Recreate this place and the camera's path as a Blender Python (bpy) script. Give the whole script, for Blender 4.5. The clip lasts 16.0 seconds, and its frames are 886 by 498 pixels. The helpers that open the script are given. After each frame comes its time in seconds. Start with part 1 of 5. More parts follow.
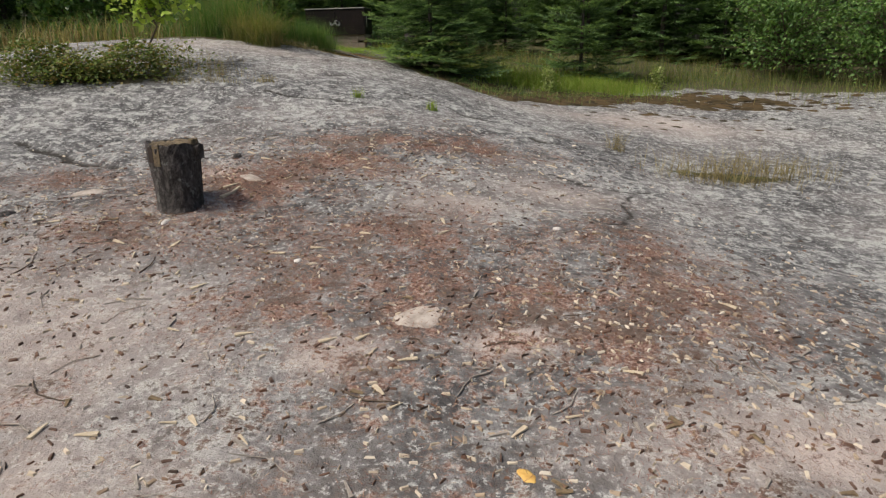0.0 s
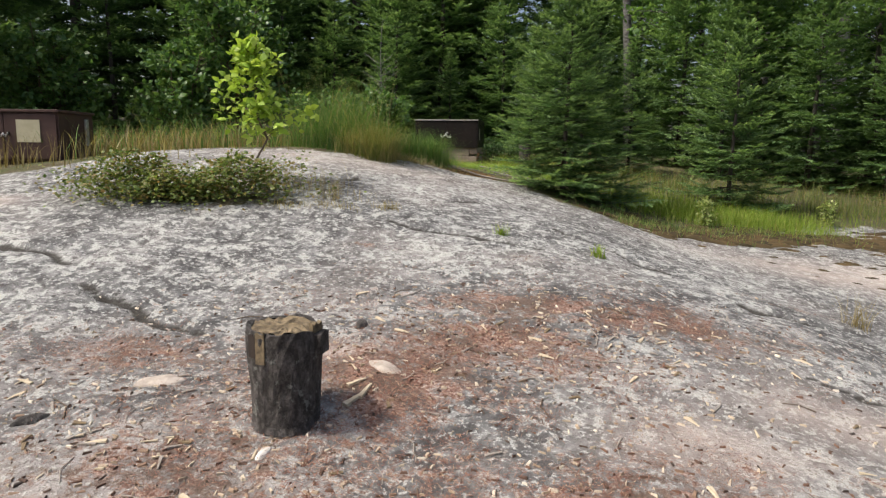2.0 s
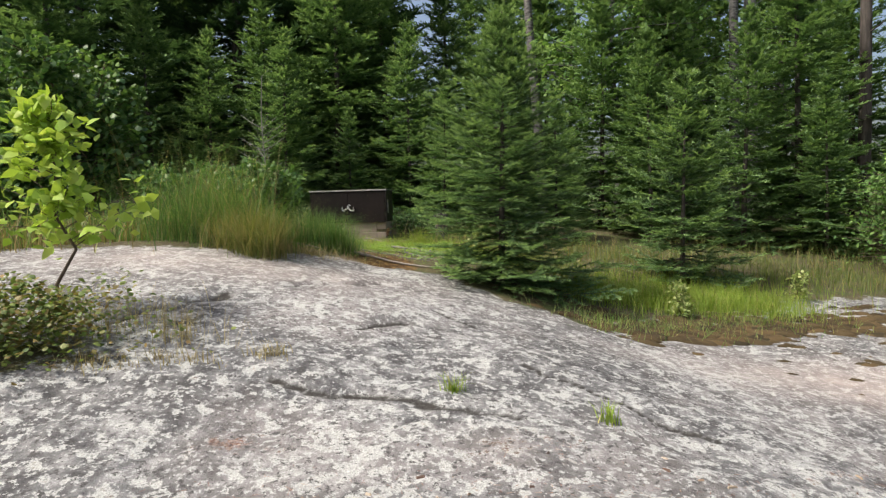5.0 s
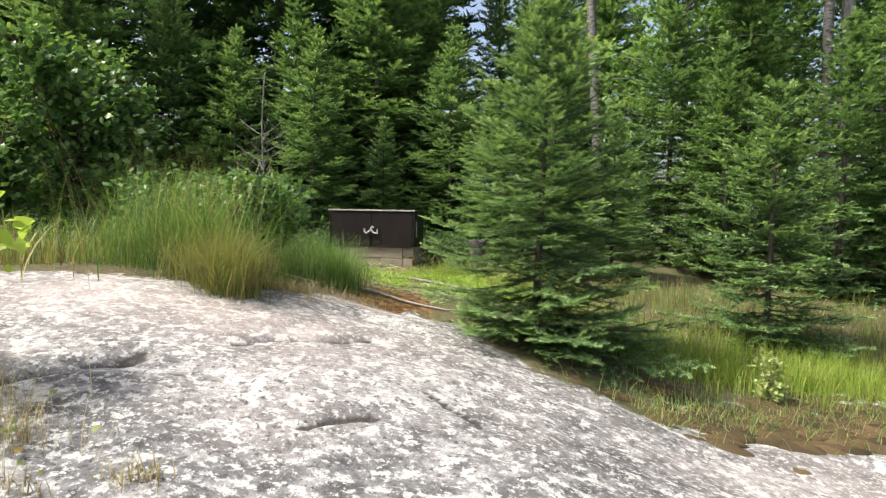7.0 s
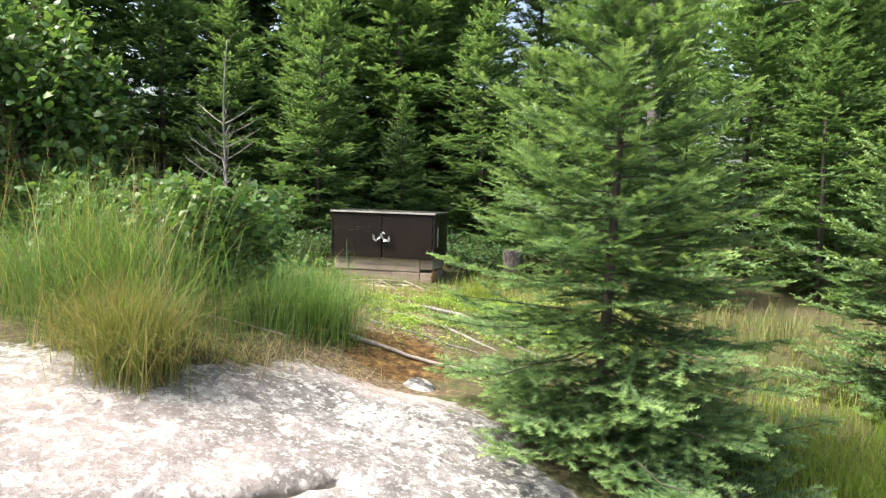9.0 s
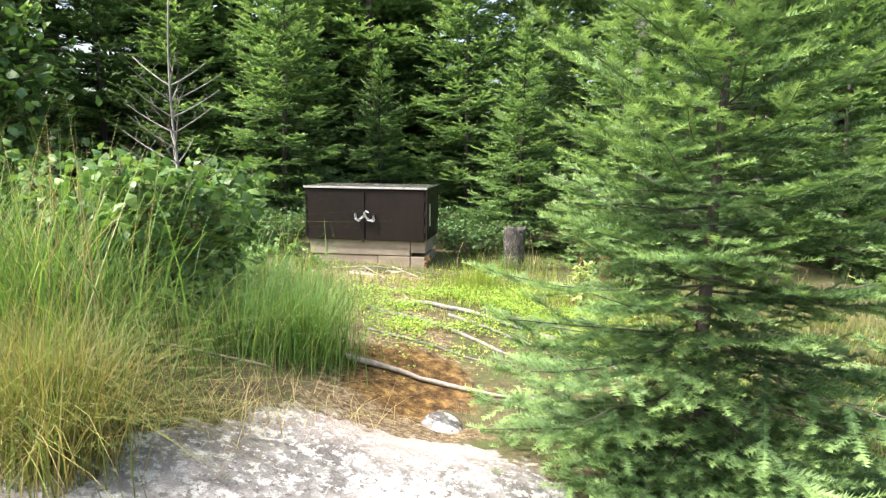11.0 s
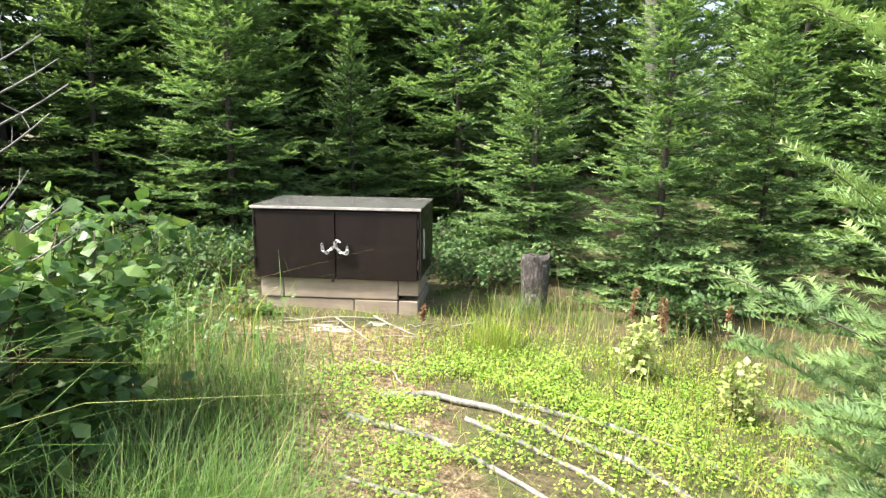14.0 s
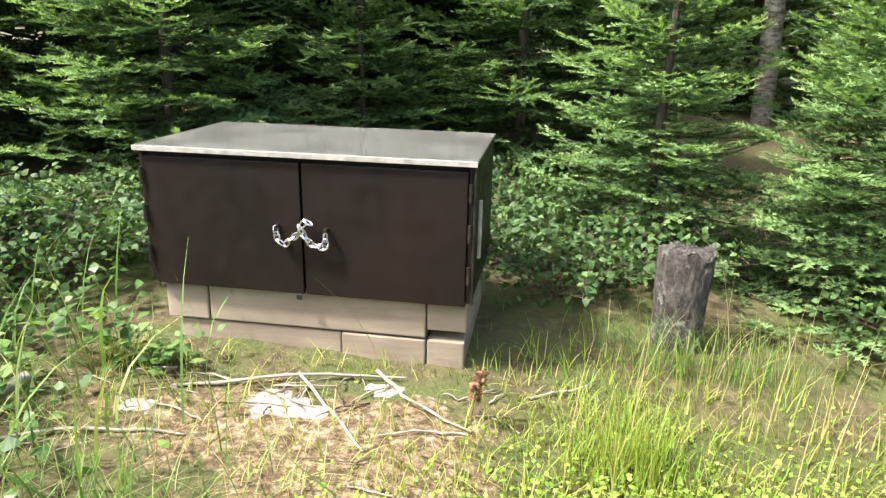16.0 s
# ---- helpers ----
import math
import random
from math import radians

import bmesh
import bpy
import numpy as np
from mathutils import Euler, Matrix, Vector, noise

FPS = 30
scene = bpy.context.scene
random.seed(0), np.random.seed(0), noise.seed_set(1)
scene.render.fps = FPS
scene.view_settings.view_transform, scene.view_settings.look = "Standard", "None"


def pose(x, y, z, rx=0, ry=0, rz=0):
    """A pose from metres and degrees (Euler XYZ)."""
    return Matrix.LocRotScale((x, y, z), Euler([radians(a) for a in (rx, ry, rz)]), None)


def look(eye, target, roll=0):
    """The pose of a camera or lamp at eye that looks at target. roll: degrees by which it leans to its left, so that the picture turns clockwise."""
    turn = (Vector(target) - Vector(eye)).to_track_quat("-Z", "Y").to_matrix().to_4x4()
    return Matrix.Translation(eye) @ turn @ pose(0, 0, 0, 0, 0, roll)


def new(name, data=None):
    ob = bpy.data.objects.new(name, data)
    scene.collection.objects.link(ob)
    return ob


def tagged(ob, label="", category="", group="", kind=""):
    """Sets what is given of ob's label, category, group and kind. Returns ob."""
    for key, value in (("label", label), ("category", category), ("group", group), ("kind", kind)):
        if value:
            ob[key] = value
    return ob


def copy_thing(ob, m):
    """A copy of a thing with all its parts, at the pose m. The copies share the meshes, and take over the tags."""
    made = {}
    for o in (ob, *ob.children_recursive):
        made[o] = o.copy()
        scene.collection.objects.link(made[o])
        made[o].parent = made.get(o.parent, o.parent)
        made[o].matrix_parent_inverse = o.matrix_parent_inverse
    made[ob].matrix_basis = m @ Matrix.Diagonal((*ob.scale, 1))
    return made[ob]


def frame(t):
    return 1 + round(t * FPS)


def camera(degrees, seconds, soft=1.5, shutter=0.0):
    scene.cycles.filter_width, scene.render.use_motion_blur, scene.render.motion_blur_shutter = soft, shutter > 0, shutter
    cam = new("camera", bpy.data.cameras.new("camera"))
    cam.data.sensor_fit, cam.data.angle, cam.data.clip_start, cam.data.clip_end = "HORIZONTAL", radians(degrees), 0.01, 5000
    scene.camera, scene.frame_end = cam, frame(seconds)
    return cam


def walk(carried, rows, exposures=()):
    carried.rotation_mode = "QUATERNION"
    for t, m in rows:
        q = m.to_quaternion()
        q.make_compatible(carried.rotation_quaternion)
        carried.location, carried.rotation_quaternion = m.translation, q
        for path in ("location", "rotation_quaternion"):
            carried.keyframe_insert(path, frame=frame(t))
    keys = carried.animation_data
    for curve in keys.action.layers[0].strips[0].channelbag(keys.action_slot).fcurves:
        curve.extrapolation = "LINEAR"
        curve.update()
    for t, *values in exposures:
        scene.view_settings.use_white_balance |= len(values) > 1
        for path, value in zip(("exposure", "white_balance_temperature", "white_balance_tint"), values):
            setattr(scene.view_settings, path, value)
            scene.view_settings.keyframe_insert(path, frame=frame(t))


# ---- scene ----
cam = camera(67.8, 16.0, 1.3)
METRES, EYE, TILT, LEAN, TURN = 11.6, 1.4, -7.3, -5.0, 0.0
ROWS = [
    (0.0, 0.0, 0.0, 0.0, -1.17, -10.13, 6.59),
    (0.5, -0.0144, 0.0326, 0.0103, 1.65, -3.49, 5.41),
    (1.0, -0.0285, 0.0678, 0.0156, 4.19, -0.26, 5.26),
    (1.5, -0.0434, 0.097, 0.024, 7.38, 0.88, 3.96),
    (2.0, -0.0536, 0.1227, 0.0351, 5.26, -0.89, 3.62),
    (2.5, -0.0636, 0.152, 0.0404, -1.02, -4.16, 4.83),
    (3.0, -0.0738, 0.1773, 0.0506, -3.79, -3.56, 4.5),
    (3.5, -0.083, 0.1988, 0.06, -7.81, -2.56, 5.97),
    (4.0, -0.0828, 0.2279, 0.0635, -7.79, -1.05, 6.98),
    (4.5, -0.0777, 0.2538, 0.0715, -5.23, 1.59, 7.6),
    (7.0, -0.0377, 0.3871, 0.1018, 1.46, 4.9, 3.84),
    (7.5, -0.0347, 0.4173, 0.1094, 3.38, 4.09, 3.69),
    (8.0, -0.0338, 0.455, 0.1226, 5.08, 4.53, 3.33),
    (8.5, -0.0293, 0.4988, 0.1337, 3.48, 4.63, 2.84),
    (9.0, -0.0324, 0.5265, 0.1483, 4.34, 2.78, 2.79),
    (11.5, -0.0691, 0.6259, 0.1767, 0.62, -1.7, 4.41),
    (12.0, -0.0756, 0.6515, 0.1892, 1.93, -2.57, 4.48),
    (12.5, -0.0839, 0.6736, 0.197, 3.24, -2.26, 5.02),
    (13.0, -0.0855, 0.6945, 0.2051, -0.36, -2.22, 5.48),
    (13.5, -0.0815, 0.7139, 0.2075, -0.96, -2.33, 5.86),
    (14.0, -0.0785, 0.7395, 0.2063, -1.62, -3.36, 4.8),
    (14.5, -0.0736, 0.7673, 0.2098, -3.83, -4.77, 3.66),
    (15.0, -0.0714, 0.7933, 0.2129, -1.73, -5.54, 3.96),
    (15.5, -0.0781, 0.8205, 0.2175, -0.22, -6.41, 3.66),
    (15.6, -0.0795, 0.8432, 0.2176, 0.0813, -7.2546, 3.6600),
    (15.7, -0.0810, 0.8670, 0.2176, 0.3974, -8.1404, 3.6600),
    (15.8, -0.0824, 0.8903, 0.2177, 0.7061, -9.0056, 3.6600),
    (15.9, -0.0837, 0.9114, 0.2177, 0.9854, -9.7884, 3.6600),
    (16.0, -0.0849, 0.9313, 0.2178, 1.25, -10.53, 3.66),
]
walk(cam, [(t, pose(0, 0, EYE, TILT, LEAN, TURN) @ pose(METRES * x, METRES * y, METRES * z, 90 + pitch, roll, yaw)) for t, x, y, z, yaw, pitch, roll in ROWS],
     [(0.0, -0.42), (1.0, 0.03), (2.5, 0.15), (4.5, 0.25), (7.0, 0.95), (9.0, 1.38), (11.5, 1.8), (16.0, 1.8)])

# ---- world, sun ----
SUN_EL, SUN_AZ = 55.0, -107.0  # azimuth from +y, positive to +x
world = bpy.data.worlds.new("world")
scene.world = world
world.use_nodes = True
_wn = world.node_tree.nodes
_sky = _wn.new("ShaderNodeTexSky")
_sky.sky_type = "NISHITA"
_sky.sun_disc = False
_sky.sun_elevation, _sky.sun_rotation = radians(SUN_EL), radians(SUN_AZ)
_sky.dust_density, _sky.air_density, _sky.ozone_density = 6.0, 1.0, 0.4
world.node_tree.links.new(_sky.outputs[0], _wn["Background"].inputs[0])
_wn["Background"].inputs[1].default_value = 0.15
_s = bpy.data.lights.new("sun", "SUN")
_s.energy, _s.angle, _s.color = 3.7, radians(6.0), (1.0, 0.95, 0.86)
sun = new("sun", _s)
_d = Vector((math.sin(radians(SUN_AZ)) * math.cos(radians(SUN_EL)), math.cos(radians(SUN_AZ)) * math.cos(radians(SUN_EL)), math.sin(radians(SUN_EL))))
sun.matrix_world = look(_d * 60, (0, 0, 0))


# ---- small tools ----
def smooth(a, b, v):
    t = np.clip((v - a) / (b - a), 0, 1)
    return t * t * (3 - 2 * t)


def vnoise(x, y, seed=0):
    """Value noise in 0..1 on a unit lattice."""
    x, y = np.asarray(x, float), np.asarray(y, float)
    i, j = np.floor(x).astype(np.int64), np.floor(y).astype(np.int64)
    u, v = x - i, y - j
    u, v = u * u * (3 - 2 * u), v * v * (3 - 2 * v)

    def lattice(a, b):
        n = (a * 374761393 + b * 668265263 + seed * 974711) & 0xFFFFFFFF
        n = ((n ^ (n >> 13)) * 1274126177) & 0xFFFFFFFF
        n = (n ^ (n >> 16)) & 0xFFFF
        return n / 65535.0

    return (lattice(i, j) * (1 - u) + lattice(i + 1, j) * u) * (1 - v) + (lattice(i, j + 1) * (1 - u) + lattice(i + 1, j + 1) * u) * v


def fbm(x, y, seed=0, octaves=4):
    total, amp = 0, 0.5
    for k in range(octaves):
        total = total + amp * vnoise(x * 2**k + 17.3 * k, y * 2**k - 9.1 * k, seed + k)
        amp *= 0.5
    return total / (1 - 0.5**octaves)


def tri_mesh(name, verts, faces, mat, smooth_faces=False, tint=None):
    """A mesh from arrays of vertices and of equal-sided faces; tint: a value for each vertex."""
    me = bpy.data.meshes.new(name)
    verts, faces = np.asarray(verts, np.float32), np.asarray(faces, np.int32)
    n, k = faces.shape
    me.vertices.add(len(verts))
    me.vertices.foreach_set("co", verts.ravel())
    me.loops.add(n * k)
    me.loops.foreach_set("vertex_index", faces.ravel())
    me.polygons.add(n)
    me.polygons.foreach_set("loop_start", np.arange(0, n * k, k, dtype=np.int32))
    me.polygons.foreach_set("loop_total", np.full(n, k, np.int32))
    me.polygons.foreach_set("use_smooth", np.full(n, smooth_faces))
    if tint is not None:
        a = me.attributes.new("tint", "FLOAT", "POINT")
        a.data.foreach_set("value", np.asarray(tint, np.float32))
    me.materials.append(mat)
    me.update(calc_edges=True)
    return me


def under(ob, parent):
    ob.parent = parent
    return ob


def part(name, bm, material, parent, label=""):
    me = bpy.data.meshes.new(name)
    bm.to_mesh(me)
    bm.free()
    me.materials.append(material)
    ob = new(name, me)
    if parent:
        ob.parent = parent
    if label:
        ob["label"] = label
    return ob


def box_bm(x0, x1, y0, y1, z0, z1, bevel=0.006, bm=None):
    own = bm or bmesh.new()
    made = bmesh.ops.create_cube(own, size=1, matrix=Matrix.Translation(((x0 + x1) / 2, (y0 + y1) / 2, (z0 + z1) / 2)) @ Matrix.Diagonal((x1 - x0, y1 - y0, z1 - z0, 1)))
    if bevel:
        edges = list({e for v in made["verts"] for e in v.link_edges})
        bmesh.ops.bevel(own, geom=edges, offset=bevel, segments=2, affect="EDGES", profile=0.5)
    return own


def tube_arrays(points, radii, sides=7):
    """Vertices and quads of a tapered tube along points."""
    p = np.asarray(points, float)
    d = np.gradient(p, axis=0)
    d /= np.linalg.norm(d, axis=1)[:, None] + 1e-9
    ref = np.where(np.abs(d[:, 2:3]) > 0.9, np.array([[1.0, 0, 0]]), np.array([[0, 0, 1.0]]))
    a = np.cross(d, ref)
    a /= np.linalg.norm(a, axis=1)[:, None] + 1e-9
    b = np.cross(d, a)
    ang = np.linspace(0, 2 * np.pi, sides, endpoint=False)
    r = np.asarray(radii, float)[:, None, None]
    v = p[:, None] + r * (np.cos(ang)[None, :, None] * a[:, None] + np.sin(ang)[None, :, None] * b[:, None])
    n = len(p)
    i, j = np.meshgrid(np.arange(n - 1), np.arange(sides), indexing="ij")
    k = (j + 1) % sides
    f = np.stack([i * sides + j, i * sides + k, (i + 1) * sides + k, (i + 1) * sides + j], -1).reshape(-1, 4)
    return v.reshape(-1, 3), f


def joined(pieces):
    vs, fs, at = [], [], 0
    for v, f in pieces:
        vs.append(v)
        fs.append(f + at)
        at += len(v)
    return np.concatenate(vs), np.concatenate(fs)


# ---- materials ----
def material(name, rough=0.8, metal=0.0):
    m = bpy.data.materials.new(name)
    m.use_nodes = True
    nt = m.node_tree
    b = nt.nodes["Principled BSDF"]
    b.inputs["Roughness"].default_value, b.inputs["Metallic"].default_value = rough, metal
    return m, nt, b


def node(nt, kind, **values):
    n = nt.nodes.new(kind)
    for key, value in values.items():
        n.inputs[key.replace("_", " ")].default_value = value
    return n


def noise_node(nt, scale, detail=4.0, rough=0.55, coords="Object", stretch=None):
    tc = nt.nodes.new("ShaderNodeTexCoord")
    src = tc.outputs[coords]
    if stretch:
        mp = nt.nodes.new("ShaderNodeMapping")
        mp.inputs["Scale"].default_value = stretch
        nt.links.new(src, mp.inputs[0])
        src = mp.outputs[0]
    n = node(nt, "ShaderNodeTexNoise", Scale=scale, Detail=detail, Roughness=rough)
    nt.links.new(src, n.inputs["Vector"])
    return n.outputs[0]


def ramp(nt, src, stops):
    r = nt.nodes.new("ShaderNodeValToRGB")
    el = r.color_ramp.elements
    while len(el) < len(stops):
        el.new(0.5)
    for e, (pos, col) in zip(el, stops):
        e.position = pos
        e.color = (*col, 1) if len(col) == 3 else (col[0],) * 3 + (1,)
    nt.links.new(src, r.inputs[0])
    return r.outputs[0]


def mix(nt, fac, a, b, mode="MIX"):
    n = nt.nodes.new("ShaderNodeMix")
    n.data_type, n.blend_type = "RGBA", mode
    for sock, value in ((n.inputs["Factor"], fac), (n.inputs[6], a), (n.inputs[7], b)):
        if hasattr(value, "is_output"):
            nt.links.new(value, sock)
        elif isinstance(value, (int, float)):
            sock.default_value = value
        else:
            sock.default_value = (*value, 1)
    return n.outputs[2]


def bump(nt, bsdf, height, strength=0.5, distance=0.01):
    b = node(nt, "ShaderNodeBump", Strength=strength, Distance=distance)
    nt.links.new(height, b.inputs["Height"])
    nt.links.new(b.outputs[0], bsdf.inputs["Normal"])


def attr(nt, name):
    a = nt.nodes.new("ShaderNodeAttribute")
    a.attribute_name = name
    return a.outputs["Fac"]


def island(nt):
    return nt.nodes.new("ShaderNodeNewGeometry").outputs["Random Per Island"]


def leaf_material(name, dark, light, tip, see=0.35, rough=0.55, spread=1.0):
    """Foliage: colour varies leaf by leaf, tint lightens young growth; part of the light passes through."""
    m, nt, b = material(name, rough)
    col = ramp(nt, island(nt), [(0.0, dark), (spread, light)])
    col = mix(nt, attr(nt, "tint"), col, tip)
    nt.links.new(col, b.inputs["Base Color"])
    b.inputs["Specular IOR Level"].default_value = 0.35
    t = nt.nodes.new("ShaderNodeBsdfTranslucent")
    nt.links.new(mix(nt, 1.0, col, (1.0, 1.0, 0.55), "MULTIPLY"), t.inputs[0])
    ms = node(nt, "ShaderNodeMixShader", Fac=see)
    nt.links.new(b.outputs[0], ms.inputs[1])
    nt.links.new(t.outputs[0], ms.inputs[2])
    nt.links.new(ms.outputs[0], nt.nodes["Material Output"].inputs[0])
    return m


def wood_material(name, dark, light, scale=30, stretch=(1, 1, 0.12), rough=0.85, relief=0.006):
    m, nt, b = material(name, rough)
    n = noise_node(nt, scale, 6, 0.65, stretch=stretch)
    big = noise_node(nt, 3.0, 3)
    col = mix(nt, ramp(nt, big, [(0.35, (0.0,)), (0.7, (0.6,))]), ramp(nt, n, [(0.3, dark), (0.7, light)]), tuple(c * 0.7 for c in dark))
    nt.links.new(col, b.inputs["Base Color"])
    bump(nt, b, n, 0.7, relief)
    return m


# ground: granite with lichen, red needle litter and forest soil, mixed by the masks on the mesh
m_ground, nt, b = material("granite_and_soil", 0.9)
fine = noise_node(nt, 38, 5, 0.7)
speck = noise_node(nt, 150, 3, 0.6)
mid = noise_node(nt, 7, 7, 0.68)
big = noise_node(nt, 1.1, 4, 0.5)
def math_node(op, a, c):
    n = nt.nodes.new("ShaderNodeMath")
    n.operation = op
    for sock, value in zip(n.inputs, (a, c)):
        if hasattr(value, "is_output"):
            nt.links.new(value, sock)
        else:
            sock.default_value = value
    return n.outputs[0]


# lichen mottling: dark and pale crusts whose share drifts over the rock
drift = math_node("MULTIPLY", math_node("SUBTRACT", noise_node(nt, 1.4, 6, 0.62), 0.5), 0.55)
crust = math_node("ADD", noise_node(nt, 8.5, 8, 0.66), drift)
rockc = ramp(nt, crust, [(0.36, (0.055, 0.055, 0.057)), (0.44, (0.115, 0.115, 0.118)), (0.52, (0.19, 0.19, 0.192)), (0.58, (0.27, 0.268, 0.265)), (0.66, (0.42, 0.42, 0.41))])
rockc = mix(nt, ramp(nt, big, [(0.48, (0.0,)), (0.64, (0.4,))]), rockc, (0.36, 0.325, 0.31))
patch = math_node("ADD", noise_node(nt, 13, 5, 0.62), math_node("MULTIPLY", drift, 0.5))
rockc = mix(nt, ramp(nt, patch, [(0.54, (0.0,)), (0.575, (0.85,))]), rockc, (0.56, 0.57, 0.545))
lich = ramp(nt, noise_node(nt, 34, 6, 0.7), [(0.56, (0.0,)), (0.585, (0.9,))])
rockc = mix(nt, lich, rockc, (0.52, 0.53, 0.51))
dk = ramp(nt, noise_node(nt, 27, 7, 0.72), [(0.405, (0.92,)), (0.435, (0.0,))])
rockc = mix(nt, dk, rockc, (0.055, 0.053, 0.052))
rockc = mix(nt, ramp(nt, speck, [(0.38, (0.45,)), (0.6, (0.0,))]), rockc, (0.12, 0.115, 0.11))
pale = mix(nt, mid, (0.44, 0.365, 0.325), (0.60, 0.52, 0.475))
rockc = mix(nt, attr(nt, "pale"), rockc, pale)
litc = ramp(nt, noise_node(nt, 60, 5, 0.75), [(0.34, (0.05, 0.034, 0.028)), (0.45, (0.16, 0.084, 0.062)), (0.54, (0.29, 0.185, 0.148)), (0.66, (0.48, 0.42, 0.365))])
litc = mix(nt, ramp(nt, noise_node(nt, 5, 3), [(0.42, (0.0,)), (0.58, (0.85,))]), litc, (0.115, 0.085, 0.068))
soilc = ramp(nt, noise_node(nt, 22, 6, 0.7), [(0.3, (0.035, 0.03, 0.018)), (0.55, (0.10, 0.085, 0.045)), (0.75, (0.20, 0.16, 0.09))])
moss = ramp(nt, noise_node(nt, 3.5, 4), [(0.45, (0.0,)), (0.6, (0.8,))])
soilc = mix(nt, moss, soilc, (0.07, 0.09, 0.028))
duffc = ramp(nt, noise_node(nt, 30, 8, 0.8), [(0.34, (0.035, 0.022, 0.012)), (0.47, (0.11, 0.078, 0.045)), (0.56, (0.23, 0.175, 0.11)), (0.70, (0.50, 0.43, 0.33))])


def masked(name, grain, low=0.42, high=0.58, amount=1.3):
    """A mask from the mesh with its edge broken up by grain."""
    s = nt.nodes.new("ShaderNodeMath")
    s.operation = "ADD"
    nt.links.new(attr(nt, name), s.inputs[0])
    o = nt.nodes.new("ShaderNodeMath")
    o.operation = "MULTIPLY_ADD"
    nt.links.new(grain, o.inputs[0])
    o.inputs[1].default_value, o.inputs[2].default_value = amount, -amount / 2
    nt.links.new(o.outputs[0], s.inputs[1])
    return ramp(nt, s.outputs[0], [(low, (0.0,)), (high, (1.0,))])


col = mix(nt, masked("litter", noise_node(nt, 13, 9, 0.86), 0.36, 0.62, 3.6), rockc, litc)
col = mix(nt, masked("soil", noise_node(nt, 12, 4, 0.7)), col, soilc)
col = mix(nt, masked("duff", noise_node(nt, 10, 4, 0.7)), col, duffc)
# ledge shadow painted as a near-black line along each crack
col = mix(nt, ramp(nt, attr(nt, "crack"), [(0.25, (0.0,)), (0.7, (0.92,))]), col, (0.035, 0.031, 0.026))
mossc = ramp(nt, noise_node(nt, 17, 7, 0.7), [(0.36, (0.025, 0.012, 0.005)), (0.5, (0.10, 0.056, 0.018)), (0.66, (0.26, 0.165, 0.06))])
col = mix(nt, masked("mossy", noise_node(nt, 8, 5, 0.7)), col, mossc)
nt.links.new(col, b.inputs["Base Color"])
b.inputs["Specular IOR Level"].default_value = 0.25
bump(nt, b, mix(nt, 0.5, crust, fine), 0.9, 0.035)

m_bark = wood_material("dark_bark", (0.035, 0.028, 0.022), (0.13, 0.11, 0.095), 22)
m_stumpbark, nt, b = material("cracked_grey_bark", 0.9)
plates = noise_node(nt, 30, 8, 0.7, stretch=(1, 1, 0.5))
flakes = noise_node(nt, 70, 5, 0.7)
barkc = ramp(nt, plates, [(0.34, (0.014, 0.012, 0.011)), (0.47, (0.05, 0.044, 0.041)), (0.6, (0.115, 0.103, 0.098)), (0.72, (0.20, 0.185, 0.175))])
barkc = mix(nt, ramp(nt, noise_node(nt, 16, 6, 0.7), [(0.58, (0.0,)), (0.63, (0.7,))]), barkc, (0.25, 0.26, 0.24))
nt.links.new(mix(nt, ramp(nt, flakes, [(0.4, (0.5,)), (0.55, (0.0,))]), barkc, (0.02, 0.017, 0.015)), b.inputs["Base Color"])
bump(nt, b, mix(nt, 0.4, plates, flakes), 1.0, 0.025)
m_cut = wood_material("old_cut_wood", (0.10, 0.07, 0.04), (0.34, 0.25, 0.14), 35, (1, 1, 1))
m_split = wood_material("fresh_split_wood", (0.46, 0.37, 0.25), (0.72, 0.63, 0.48), 40, (1, 1, 0.1))
m_greybark = wood_material("grey_weathered_bark", (0.10, 0.095, 0.09), (0.34, 0.33, 0.31), 24)
m_stick = wood_material("grey_dry_stick", (0.20, 0.17, 0.145), (0.46, 0.42, 0.37), 40)
m_twig = wood_material("thin_brown_twig", (0.07, 0.05, 0.035), (0.18, 0.13, 0.09), 40)
m_timber = wood_material("grey_timber", (0.21, 0.165, 0.125), (0.40, 0.34, 0.275), 14, (0.1, 1, 1), 0.9, 0.004)
m_birch, nt, b = material("white_birch_bark", 0.75)
bb = noise_node(nt, 9, 5, 0.6, stretch=(1, 1, 2.4))
nt.links.new(ramp(nt, bb, [(0.38, (0.04, 0.036, 0.032)), (0.5, (0.13, 0.125, 0.118)), (0.8, (0.26, 0.25, 0.235))]), b.inputs["Base Color"])
bump(nt, b, bb, 0.4, 0.006)

m_spruce = leaf_material("spruce_needles", (0.033, 0.080, 0.035), (0.068, 0.142, 0.054), (0.34, 0.50, 0.19), 0.42)
# m_fir and m_pine greens are lifted, a veil of haze put into the colour
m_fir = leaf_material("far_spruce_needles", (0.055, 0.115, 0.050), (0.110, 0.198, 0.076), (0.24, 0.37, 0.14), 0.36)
m_edgespruce = leaf_material("young_spruce_needles", (0.054, 0.120, 0.050), (0.105, 0.205, 0.076), (0.32, 0.47, 0.19), 0.42)
m_pine = leaf_material("pine_needles", (0.034, 0.078, 0.036), (0.066, 0.130, 0.054), (0.11, 0.19, 0.075), 0.28)
m_leaf = leaf_material("shrub_leaves", (0.045, 0.11, 0.036), (0.11, 0.21, 0.062), (0.20, 0.31, 0.09), 0.40, 0.40)
